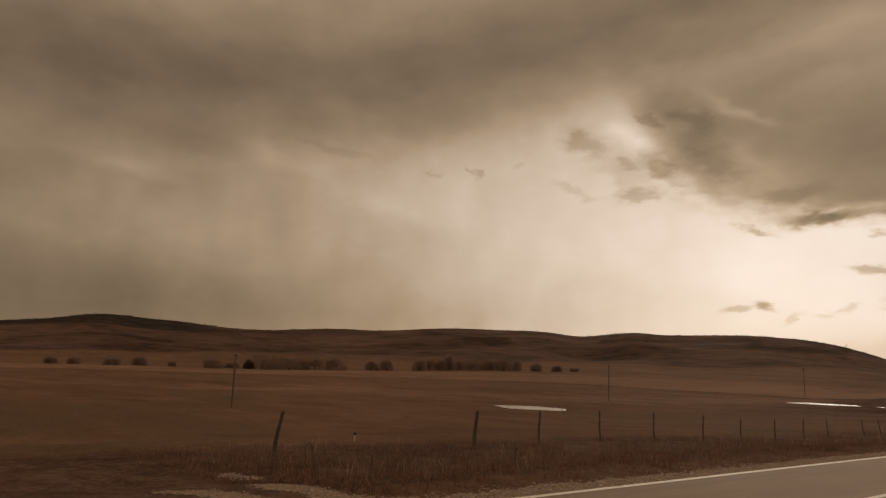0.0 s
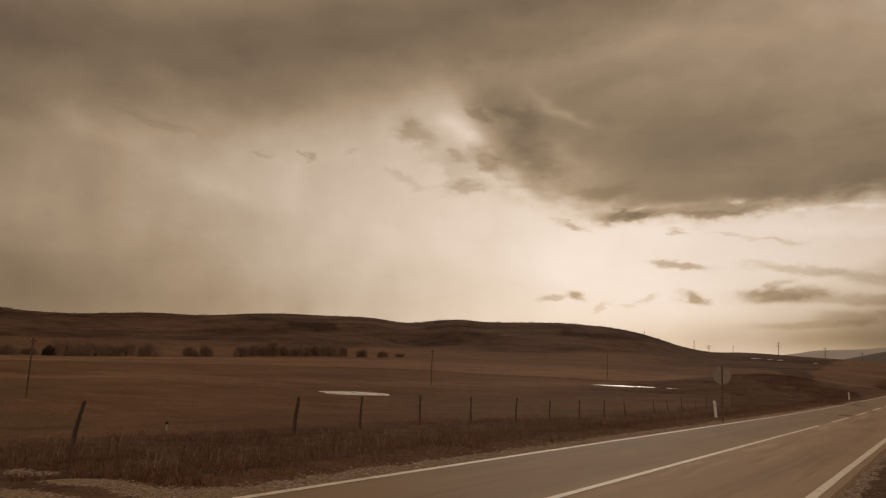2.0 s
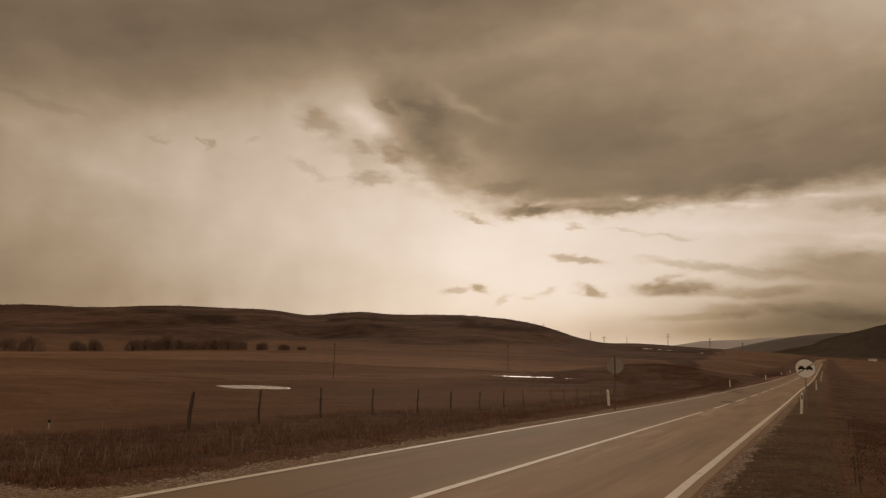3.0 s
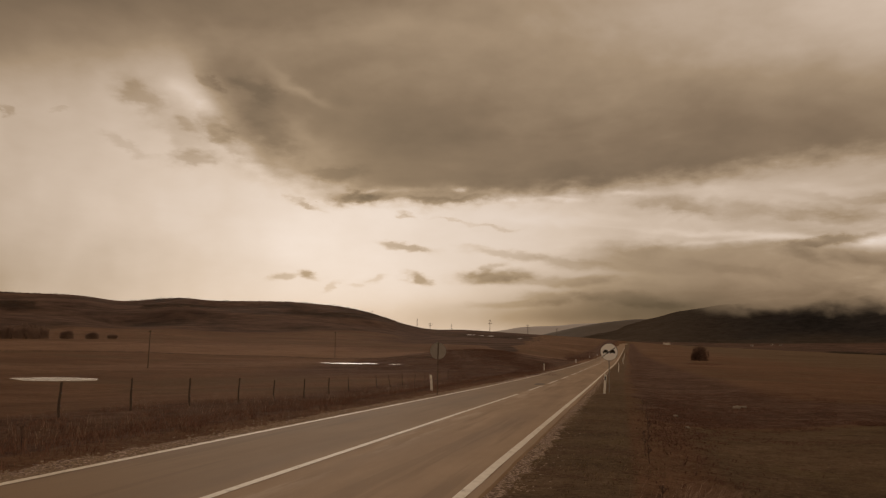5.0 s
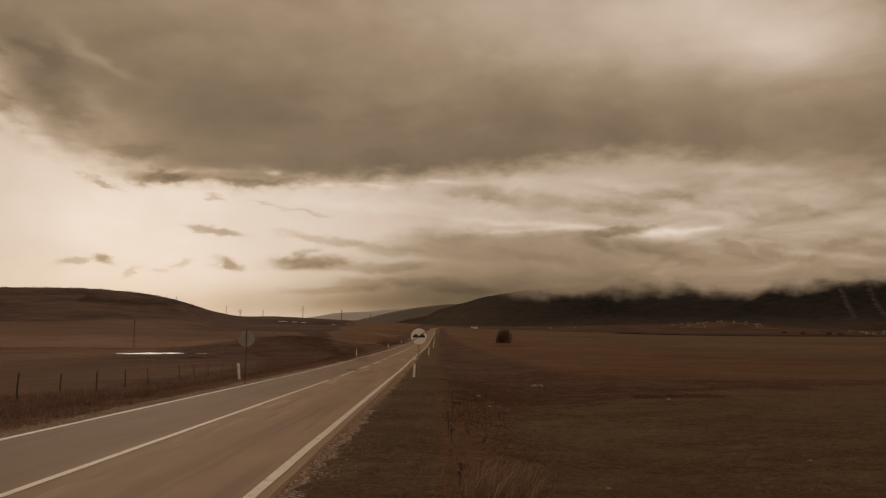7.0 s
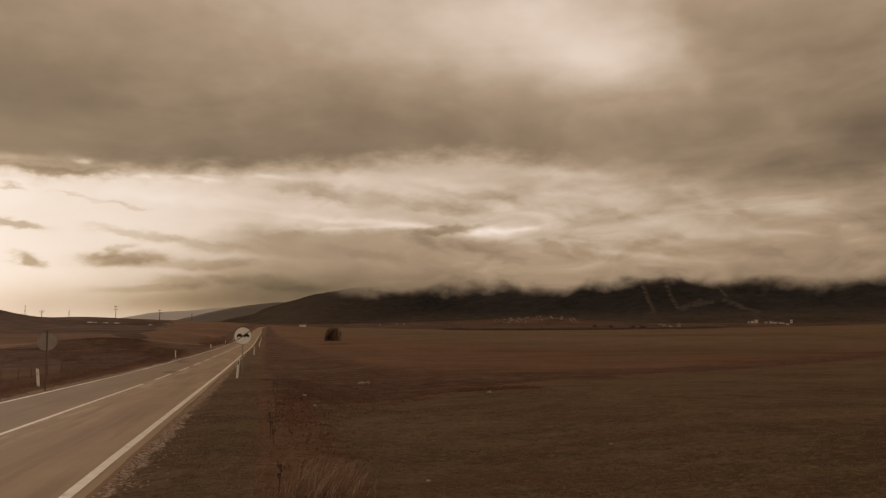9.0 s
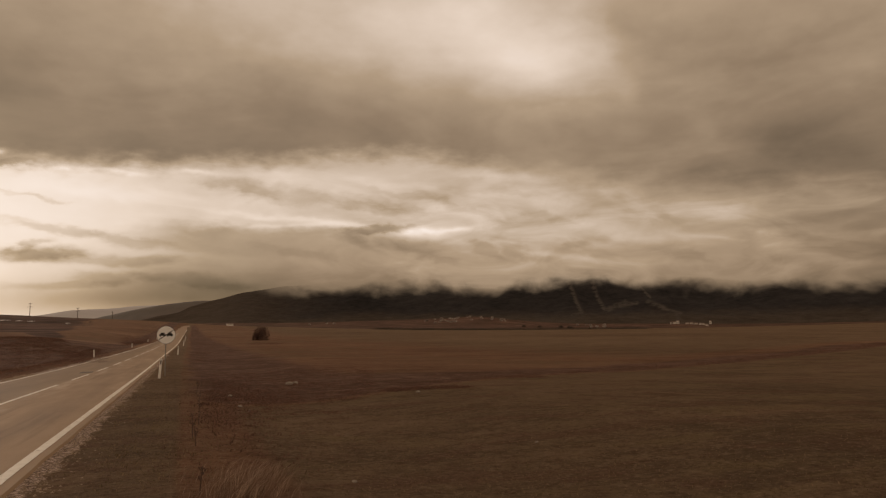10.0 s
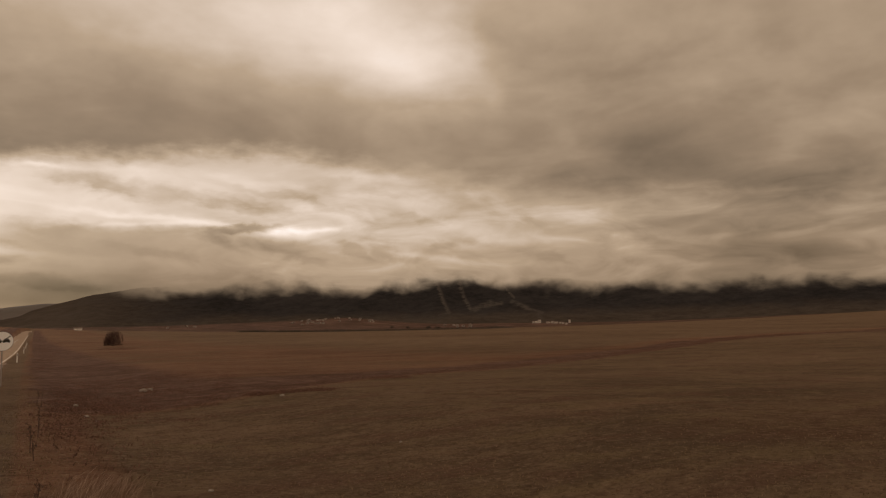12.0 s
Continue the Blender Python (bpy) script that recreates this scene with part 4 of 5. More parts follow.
def water_build(n, b, out):
    p = where(n)
    # pale base colour carries part of the sky's glare off the water
    b.inputs["Base Color"].default_value = (0.62, 0.56, 0.48, 1)
    b.inputs["Roughness"].default_value = 0.12
    b.inputs["Metallic"].default_value = 0.0
    b.inputs["IOR"].default_value = 1.33
    b.inputs["Specular IOR Level"].default_value = 1.0
    bump(n, b, n.noise(n.mapping(p, (1, 1, 0)), 3.0, 3.0, 0.6), 0.4, 0.009)


WATER = material("rippled_field_water", water_build)


def ground_z(x, y):
    return float(height(x, y))


def at(heading, r):
    """The place at a heading and distance from the middle of the turn."""
    return r * math.sin(radians(heading)), r * math.cos(radians(heading))


# ---- delineator posts ----
def delineator(x, y, right, lean=0.0, turn=0.0):
    o = holder("delineator_post", x, y, ground_z(x, y) - (0.0 if right else 0.19), turn)
    tilt = Matrix.Rotation(radians(lean), 4, "Y")
    bm = bmesh.new()
    prof = [(-0.06, -0.035), (0.0, -0.055), (0.06, -0.035), (0.05, 0.03), (-0.05, 0.03)]
    low = [bm.verts.new((a, c, -0.15)) for a, c in prof]
    mid_ = [bm.verts.new((a, c, 0.88)) for a, c in prof]
    top = [bm.verts.new((a * 0.92, c * 0.92, 0.98 - 0.04 * (a > 0))) for a, c in prof]
    for p, q in ((low, mid_), (mid_, top)):
        for k in range(5):
            bm.faces.new((p[k], p[(k + 1) % 5], q[(k + 1) % 5], q[k]))
    bm.faces.new(top), bm.faces.new(low[::-1])
    bm.transform(tilt)
    part("post", bm, WHITE, o)
    bm = block(bmesh.new(), (0.062, 0.012, 0.19), (0, -0.054, 0.77), 0.004)
    bm.transform(tilt)
    frame_ = part("reflector_frame", bm, BLACK if right else WHITE, o, "dark reflector housing" if right else "white reflector housing")
    bm = block(bmesh.new(), (0.036, 0.010, 0.14), (0, -0.062, 0.77), 0.003)
    bm.transform(tilt)
    part("reflector", bm, REFLECTOR if right else PALE_REFLECTOR, frame_, "dull reflector plate")
    return tagged(o, "white plastic roadside delineator post with a reflector", "post", "delineator posts")


for off, y, lean in ((-4.3, 36.1, -5), (3.9, 39.1, 4), (-4.2, 88, -1), (4.2, 91, 1), (-4.2, 140, 0), (4.2, 143, 0), (-4.2, 192, 1), (4.2, 195, 0), (-4.2, 244, 0), (4.2, 247, 0)):
    delineator(float(road_x(y)) + off, y, off > 0, lean)


# ---- traffic signs ----
def disc(bm, y, r, thick, cz=2.0, sides=48):
    return rod(bm, (0, y, cz), (0, y - thick, cz), r, r, sides)


def sign_frame(name, x, y, turn, radius, mat=STEEL):
    o = holder(name, x, y, ground_z(x, y), turn)
    part("pole", rod(bmesh.new(), (0, 0.02, -0.3), (0, 0.02, 2.4), radius, radius, 12), mat, o, "thin steel tube pole")
    return o


def sign_with_cars(x, y):
    o = sign_frame("traffic_sign", x, y, 4.0, 0.03)
    cz = 2.10
    plate = part("sign_plate", disc(bmesh.new(), -0.02, 0.455, 0.012, cz), SIGN, o, "round white sign face")
    bm = bmesh.new()
    n = 48
    rings = [[bm.verts.new((r * math.cos(k * math.tau / n), -0.034, cz + r * math.sin(k * math.tau / n))) for k in range(n)] for r in (0.455, 0.443)]
    for k in range(n):
        bm.faces.new((rings[0][k], rings[0][(k + 1) % n], rings[1][(k + 1) % n], rings[1][k]))
    part("rim_line", bm, BLACK, plate, "thin black rim line")
    for cx in (-0.17, 0.17):
        bm = bmesh.new()
        block(bm, (0.30, 0.004, 0.085), (cx, -0.036, cz + 0.0), 0.0)
        block(bm, (0.19, 0.004, 0.075), (cx, -0.036, cz + 0.075), 0.0)
        for w in (-0.10, 0.10):
            block(bm, (0.06, 0.004, 0.05), (cx + w, -0.036, cz - 0.06), 0.0)
        part("car_symbol", bm, BLACK, plate, "black car symbol")
    turn = Matrix.Rotation(radians(-36), 3, "Y")
    part("diagonal_bar", block(bmesh.new(), (0.84, 0.004, 0.042), (0, -0.040, cz), 0.0, turn), plain("dark_grey_sheeting", (0.07, 0.06, 0.05, 1), (0.11, 0.095, 0.08, 1), 9.0, 0.9), plate, "grey diagonal bar")
    part("clamp", block(bmesh.new(), (0.16, 0.05, 0.05), (0, 0.0, cz + 0.2), 0.006), STEEL, o, "steel pole clamp")
    part("clamp", block(bmesh.new(), (0.16, 0.05, 0.05), (0, 0.0, cz - 0.2), 0.006), STEEL, o, "steel pole clamp")
    return tagged(o, "round white sign with two black cars, crossed through", "traffic sign")


def sign_from_behind(x, y):
    o = sign_frame("traffic_sign", x, y, 3.0, 0.024, POLE)
    cz = 1.95
    plate = part("sign_plate", disc(bmesh.new(), 0.07, 0.365, 0.012, cz), TIN, o, "bare grey back of the plate")
    bm = bmesh.new()
    n = 48
    rings = [[bm.verts.new((r * math.cos(k * math.tau / n), yy, cz + r * math.sin(k * math.tau / n))) for k in range(n)] for r, yy in ((0.365, 0.055), (0.37, 0.035), (0.352, 0.035))]
    for p, q in zip(rings, rings[1:]):
        for k in range(n):
            bm.faces.new((p[k], p[(k + 1) % n], q[(k + 1) % n], q[k]))
    part("folded_rim", bm, TIN, plate)
    part("bracket", block(bmesh.new(), (0.045, 0.025, 0.52), (0, 0.045, cz), 0.005), STEEL, o, "upright grey bracket")
    return tagged(o, "grey back of a round sign on a pole", "traffic sign")


sign_with_cars(-0.75, 41.0)
sign_from_behind(-8.12, 32.9)


# ---- wire fence posts ----
def fence_post(a, lean, side, tall, thick):
    x, y = -16.2, 16.2 / math.tan(radians(-a))
    o = holder("fence_post", x, y, ground_z(x, y), random.uniform(0, 90))
    rng = random.Random(int(-a * 100))
    bm = bmesh.new()
    rows = []
    for i in range(6):
        s = i / 5
        z = -0.25 + (tall + 0.25) * s
        w = thick * (1.0 - 0.22 * s)
        rows.append([bm.verts.new((w * (1 + rng.uniform(-0.18, 0.18)) * math.cos(k * math.tau / 7) + 0.012 * math.sin(i * 1.7), w * (1 + rng.uniform(-0.18, 0.18)) * math.sin(k * math.tau / 7), z + (0.03 * math.cos(k) if i == 5 else 0))) for k in range(7)])
    for p, q in zip(rows, rows[1:]):
        for k in range(7):
            bm.faces.new((p[k], p[(k + 1) % 7], q[(k + 1) % 7], q[k]))
    bm.faces.new(rows[-1]), bm.faces.new(rows[0][::-1])
    o.matrix_world = pose(x, y, ground_z(x, y), 0, lean, side)
    part("post", bm, WOOD, o)
    for z in (0.35, 0.7):
        if tall > 0.8:
            part("wire_staple", block(bmesh.new(), (0.02, 0.03, 0.03), (thick * 0.9, 0, z * tall), 0.003), STEEL, o, "rusty wire staple")
    return tagged(o, "leaning weathered wooden fence post in dry grass" if abs(lean) > 4 else "upright weathered wooden fence post in dry grass", "fence post", "fence posts")


for a, lean, tall, thick in ((-59.5, 11, 1.02, 0.065), (-44.9, 5, 1.03, 0.075), (-40.1, 1, 1.02, 0.05), (-35.65, -2, 1.04, 0.05), (-31.85, -1, 1.02, 0.045), (-28.5, 1, 1.02, 0.045),
                             (-26.0, 0, 0.93, 0.05), (-23.8, -1, 0.96, 0.045), (-22.0, -1, 0.98, 0.045), (-20.5, -6, 0.93, 0.04), (-18.4, -9, 0.9, 0.04), (-17.4, -12, 0.95, 0.035), (-16.5, -5, 0.95, 0.035),
                             (-15.6, 4, 0.85, 0.03), (-14.8, -3, 0.9, 0.03), (-13.9, 0, 0.9, 0.03), (-13.1, 3, 0.9, 0.03)):
    fence_post(a, lean, -a * 0.4, tall, thick * 0.85)


# ---- poles ----
def utility_pole(x, y, lean, tall):
    o = holder("utility_pole", x, y, ground_z(x, y))
    o.matrix_world = pose(x, y, ground_z(x, y), 0, lean, 35)
    part("pole", rod(bmesh.new(), (0, 0, -0.4), (0, 0, tall), 0.08, 0.06, 10), POLE, o)
    part("cross_arm", block(bmesh.new(), (0.55, 0.08, 0.09), (0, 0.1, tall - 0.18), 0.01), POLE, o)
    for k in (-0.22, 0.22):
        part("insulator", rod(bmesh.new(), (k, 0.1, tall - 0.13), (k, 0.1, tall + 0.02), 0.04, 0.03), STEEL, o, "small grey insulator")
    return tagged(o, "thin brown wooden utility pole standing in the field", "utility pole", "poles along the field")


utility_pole(-62.2, 31.9, 0.8, 4.8)
utility_pole(-66.9, 95.8, 0.3, 5.4)
utility_pole(-62.7, 157.6, -0.6, 5.8)


def power_pole(heading, r, tall, arms):
    x, y = at(heading, r)
    o = holder("power_pole", x, y, ground_z(x, y), -heading)
    part("pole", rod(bmesh.new(), (0, 0, -0.5), (0, 0, tall), 0.32, 0.24, 8), POLE, o)
    for z, w in arms:
        part("cross_arm", block(bmesh.new(), (w, 0.25, 0.3), (0, 0, tall * z), 0.03), POLE, o)
        for s in (-0.45, 0.45):
            part("insulator", rod(bmesh.new(), (w * s, 0, tall * z - 0.6), (w * s, 0, tall * z), 0.16, 0.12), STEEL, o)
    return tagged(o, "dark power pole with cross arms on the ridge", "power pole", "power poles on the ridge")


power_pole(-9.9, 880, 13.5, ((0.93, 3.2), (0.70, 4.4)))
power_pole(-7.0, 890, 11.5, ((0.93, 3.2), (0.66, 4.4)))
power_pole(-4.8, 900, 9.0, ((0.9, 3.0),))
power_pole(-14.5, 880, 7.5, ((0.85, 5.0), (0.6, 3.4)))


def lattice_mast(heading, r, tall):
    x, y = at(heading, r)
    o = holder("lattice_mast", x, y, ground_z(x, y), -heading)
    for sx in (-1, 1):
        for sy in (-1, 1):
            part("leg", rod(bmesh.new(), (0.8 * sx, 0.8 * sy, -0.5), (0.22 * sx, 0.22 * sy, tall), 0.10, 0.08, 6), STEEL, o)
    for k in range(6):
        s0, s1 = 0.8 - 0.58 * k / 6, 0.8 - 0.58 * (k + 1) / 6
        bm = rod(bmesh.new(), (-s0, -s0, tall * k / 6), (s1, -s1, tall * (k + 1) / 6), 0.06, 0.06, 5)
        part("brace", rod(bm, (s0, -s0, tall * k / 6), (-s1, -s1, tall * (k + 1) / 6), 0.06, 0.06, 5), STEEL, o)
    return tagged(o, "thin grey lattice mast far off on the ridge", "mast", "masts on the ridge")


lattice_mast(-15.5, 880, 10.0)
lattice_mast(-12.85, 885, 7.5)
lattice_mast(-19.0, 890, 5.0)


# ---- standing water in the field ----
def pool(heading, r, level, half_w, half_d, seed, turn):
    x, y = at(heading, r)
    rng = random.Random(seed)
    bm = bmesh.new()
    rim = []
    n = 40
    for k in range(n):
        a = k * math.tau / n
        w = 1 + 0.10 * math.sin(2 * a + seed) + 0.06 * math.sin(5 * a + seed * 2) + rng.uniform(-0.03, 0.03)
        px = half_w * w * math.cos(a)
        rim.append((px, half_d * w * math.sin(a) * (1 - 0.5 * abs(math.cos(a)) ** 3)))
    z = level + 0.05
    top = [bm.verts.new((a, b, 0)) for a, b in rim]
    low = [bm.verts.new((a * 1.04, b * 1.04, -0.35)) for a, b in rim]
    bm.faces.new(top)
    for k in range(n):
        bm.faces.new((low[k], low[(k + 1) % n], top[(k + 1) % n], top[k]))
    o = part("water_pool", bm, WATER)
    o.matrix_world = pose(x, y, z, 0, 0, turn)
    return tagged(o, "pale shallow flood water lying in the brown field", "water pool", "pools in the field")


# ---- bushes ----
def shrub_mesh(seed, w, h, leaves, leaf, mats):
    """A bare bush: stems fanning out and a loose crown of small twig clumps."""
    rng = random.Random(seed)
    stems = bmesh.new()
    tips = []
    for k in range(9):
        a = rng.uniform(0, math.tau)
        lean = rng.uniform(0.1, 0.75)
        tip = Vector((w * 0.42 * lean * math.cos(a), w * 0.42 * lean * math.sin(a), h * rng.uniform(0.6, 0.95)))
        fork = tip * 0.45 + Vector((0, 0, h * 0.05))
        rod(stems, (0.1 * math.cos(a), 0.1 * math.sin(a), -0.2), fork, 0.035 * h ** 0.5, 0.022 * h ** 0.5, 5)
        rod(stems, fork, tip, 0.022 * h ** 0.5, 0.006, 5)
        tips.append(tip)
    lobes = [(Vector((w * 0.34 * rng.uniform(-1, 1), w * 0.34 * rng.uniform(-1, 1), h * rng.uniform(0.14, 0.66))), rng.uniform(0.55, 0.9)) for _ in range(14)]
    verts, faces, ups = [], [], []
    for k in range(leaves):
        c, s = lobes[rng.randrange(len(lobes))]
        d = Vector((rng.gauss(0, 1), rng.gauss(0, 1), rng.gauss(0, 0.9))).normalized() * rng.uniform(0.35, 1.0) ** 0.6
        p = c + Vector((d.x * w * 0.26 * s, d.y * w * 0.26 * s, d.z * h * 0.33 * s))
        if k % 2:
            swell = 1 + 0.22 * noise.noise(d * 1.8 + Vector((seed, 0, 0)))
            p = Vector((d.x * w * 0.48 * swell, d.y * w * 0.48 * swell, h * abs(d.z) * 0.92 * swell))
        p.z = max(0.04 * h, p.z)
        out = Vector((p.x / w, p.y / w, 0.35 + p.z / h)).normalized()
        ups += [tuple(out)] * 4
        u = Vector((rng.gauss(0, 1), rng.gauss(0, 1), rng.gauss(0, 1))).normalized() * leaf * rng.uniform(0.5, 1.3)
        v = u.orthogonal().normalized() * leaf * rng.uniform(0.25, 0.6)
        if u.cross(v).y < 0:
            v = -v
        i = len(verts)
        verts += [p - u, p + v, p + u, p - v]
        faces.append((i, i + 1, i + 2, i + 3))
    return stems, mesh("crown", verts, faces, mats[1], upward=ups)


def shrub(name, heading, r, w, h, seed, label, group="", leaves=420, leaf=0.28, mats=(BARK, TWIGS)):
    x, y = at(heading, r)
    o = holder(name, x, y, ground_z(x, y), -heading)
    stems, crown = shrub_mesh(seed, w, h, leaves, leaf, mats)
    part("trunk", stems, mats[0], o)
    c = new("crown", crown)
    c.parent = o
    return tagged(o, label, "bush", group)


row = ((-75, 3.0, 2.2), (-73.6, 3.4, 2.0), (-71.2, 4.4, 2.4), (-69.4, 4.4, 3.0), (-67.2, 2.2, 1.6), (-64.4, 5.6, 3.2), (-63.1, 4.4, 2.2), (-61.9, 3.0, 3.0), (-60.9, 8.0, 5.6), (-60.0, 7.0, 5.2), (-59.0, 8.0, 5.2), (-58.1, 5.4, 4.4),
       (-57.1, 7.0, 5.2), (-55.5, 6.4, 5.2), (-52.75, 4.2, 3.5), (-51.65, 4.0, 4.4), (-49.2, 4.6, 3.8), (-48.4, 5.0, 4.4), (-47.5, 4.4, 4.2), (-46.9, 4.0, 5.6), (-46.1, 4.8, 4.2), (-45.2, 5.2, 3.8), (-44.4, 4.8, 3.8), (-43.6, 4.6, 4.2), (-42.7, 5.8, 5.2),
       (-41.9, 4.4, 4.0), (-40.25, 3.6, 2.9), (-38.7, 3.2, 2.2), (-37.4, 2.6, 1.3))
for k, (a, w, h) in enumerate(row):
    dark = abs(a + 61.9) < 0.1
    shrub("bush", a, 305 + 0.6 * (a + 50) + 7 * math.sin(k * 2.3), w * 1.5, h * 1.28, k + 1, "dark round evergreen bush at the field's far edge" if dark else "bare brown leafless bush at the field's far edge", "bushes along the far field edge", 2600, 0.26, (BARK, DARKTWIGS) if dark else (BARK, TWIGS))
shrub("bush", 5.45, 200, 4.7, 4.6, 74, "lone dark reddish-brown bush in the open field", "", 1500, 0.22, (BARK, grass_material("russet_twigs", (0.065, 0.037, 0.028, 1), (0.108, 0.063, 0.048, 1), (0.155, 0.093, 0.070, 1))))


for k, (a, r, w, h) in enumerate(((25.4, 1500, 9, 4), (26.6, 1520, 8, 4.5), (28.2, 1500, 10, 6), (28.9, 1510, 11, 5), (29.0, 1490, 6, 4))):
    shrub("tree", a, r, w, h, 90 + k, "dark bare tree far off at the mountain's foot", "far trees at the village", 160, 1.2, (BARK, DARKTWIGS))


def scrub(name, spots, label, mats, leaf, per):
    """Scrub on the hillside: many small clumps that nobody could count."""
    rng = random.Random(5)
    verts, faces = [], []
    for a0, a1, r0, r1, count, tall in spots:
        for _ in range(count):
            a, r = rng.uniform(a0, a1), rng.uniform(r0, r1)
            x, y = at(a, r)
            z = ground_z(x, y)
            w = tall * rng.uniform(0.5, 1.2)
            for _ in range(per):
                p = Vector((x + rng.gauss(0, w * 1.0), y + rng.gauss(0, w * 1.0), z + abs(rng.gauss(0.15, 0.25)) * w))
                u = Vector((rng.gauss(0, 1), rng.gauss(0, 1), rng.gauss(0, 1))).normalized() * leaf * w
                v = u.orthogonal().normalized() * leaf * w * 0.7
                if u.cross(v).dot(p) < 0:
                    v = -v
                i = len(verts)
                verts += [p - u, p + v, p + u, p - v]
                faces.append((i, i + 1, i + 2, i + 3))
    up = [(rng.gauss(0, 0.35), rng.gauss(0, 0.35), 0.9) for _ in faces for _ in range(4)]
    up = [tuple(Vector(u).normalized()) for u in up]
    return tagged(new(name, mesh(name, verts, faces, mats, upward=up)), label, "scrub", kind="stuff")


BRUSH = grass_material("reddish_brush", (0.095, 0.052, 0.039, 1), (0.158, 0.086, 0.064, 1), (0.225, 0.128, 0.094, 1))
scrub("hill_scrub", ((-36.6, -33.4, 886, 899, 190, 2.6), (-35.2, -34.0, 890, 899, 70, 3.4), (-33.4, -31.6, 880, 899, 70, 2.0), (-43.5, -40.5, 885, 899, 60, 2.2), (-45.8, -42.2, 590, 660, 130, 2.2), (-35.5, -31.0, 620, 720, 120, 2.0), (-25.5, -19.0, 600, 690, 170, 2.0), (-60, -40, 640, 860, 120, 1.6), (-30, -18, 700, 880, 120, 1.6),
                       (-15, -6, 480, 700, 120, 1.4), (-52, -47, 560, 600, 50, 1.6)), "dark low scrub scattered over the hillside", SCRUB, 0.17, 22)
scrub("hill_wood", ((-80, -64.5, 700, 897, 500, 1.6), (-64.5, -58, 870, 898, 160, 1.5)), "dark low wood on the shoulder of the hill", DARKTWIGS, 0.22, 14)
scrub("bank_scrub", ((-14.0, -10.6, 125, 185, 300, 0.30), (-10.6, -7.6, 120, 185, 420, 0.36), (-7.6, -5.4, 105, 150, 240, 0.32), (-13, -5, 70, 125, 420, 0.25), (-20, -12, 100, 150, 350, 0.28), (-11.5, -8.0, 140, 185, 180, 0.40), (-4.2, -2.2, 175, 330, 120, 0.6), (0.9, 2.2, 60, 300, 60, 0.3), (14.6, 21.0, 26.3, 27.6, 150, 0.13), (1.6, 6.5, 17, 30, 260, 0.12), (2, 14, 24, 48, 420, 0.14), (6, 13, 20, 27, 90, 0.10), (24, 27, 34.5, 36.5, 60, 0.12), (4.5, 7.0, 145, 165, 60, 0.3)), "reddish brown brush on banks and ditches", BRUSH, 0.18, 22)
spots = []
for x in np.arange(7.0, 120.0, 1.5):
    y = float(ditch_line(x))
    spots.append((math.degrees(math.atan2(x, y)) - 0.9, math.degrees(math.atan2(x, y)) + 0.9, math.hypot(x, y) - 0.5, math.hypot(x, y) + 0.7, 9, 0.10 + 0.0025 * x))
scrub("field_ditch_brush", tuple(spots), "low reddish brush along the field ditch", BRUSH, 0.2, 14)
scrub("field_tufts", ((6, 62, 8, 15, 90, 0.035), (8, 64, 14, 26, 130, 0.06), (-1.5, 2.5, 6, 16, 40, 0.035)), "small dark dead tufts scattered over the turf", BRUSH, 0.22, 16)
scrub("hedge_line", tuple((a, a + 1.2, 875, 892, 30, 4.0) for a in np.arange(14.0, 34.0, 1.2)), "low dark hedge line across the plain", DARKTWIGS, 0.16, 14)
scrub("ditch_brush", tuple((a, a + 0.8, r - 0.6, r + 0.6, 14, 0.24) for a in np.arange(-45, -14.5, 0.8) for r in (float(np.interp(a, (-45, -25.6, -14.6), (196, 174, 137))),)), "thin dark line of brush along a field ditch", DARKTWIGS, 0.30, 6)


# ---- village, lodge and far houses ----
def house(x, y, z, turn, w, d, h, roof, windows=(-0.28, 0.0, 0.28), wall=WALLS):
    o = holder("house", x, y, z, turn)
    part("body", block(bmesh.new(), (w, d, h + 3), (0, 0, h / 2 - 1.5), 0.05), wall, o)
    bm = bmesh.new()
    e = 0.5
    base = [bm.verts.new(p) for p in ((-w / 2 - e, -d / 2 - e, h), (w / 2 + e, -d / 2 - e, h), (w / 2 + e, d / 2 + e, h), (-w / 2 - e, d / 2 + e, h))]
    top = [bm.verts.new(p) for p in ((-w / 2 - e, 0, h + roof), (w / 2 + e, 0, h + roof))]
    for f in ((base[0], base[1], top[1], top[0]), (base[2], base[3], top[0], top[1]), (base[1], base[2], top[1]), (base[3], base[0], top[0]), base[::-1]):
        bm.faces.new(f)
    part("roof", bm, TILES, o)
    for k in windows:
        part("window", block(bmesh.new(), (1.1, 0.12, 1.3), (k * w, -d / 2 - 0.02, h * 0.55), 0.01), GLASS, o)
    return tagged(o, "small pale house with a dull tiled roof", "house", "houses of the village")


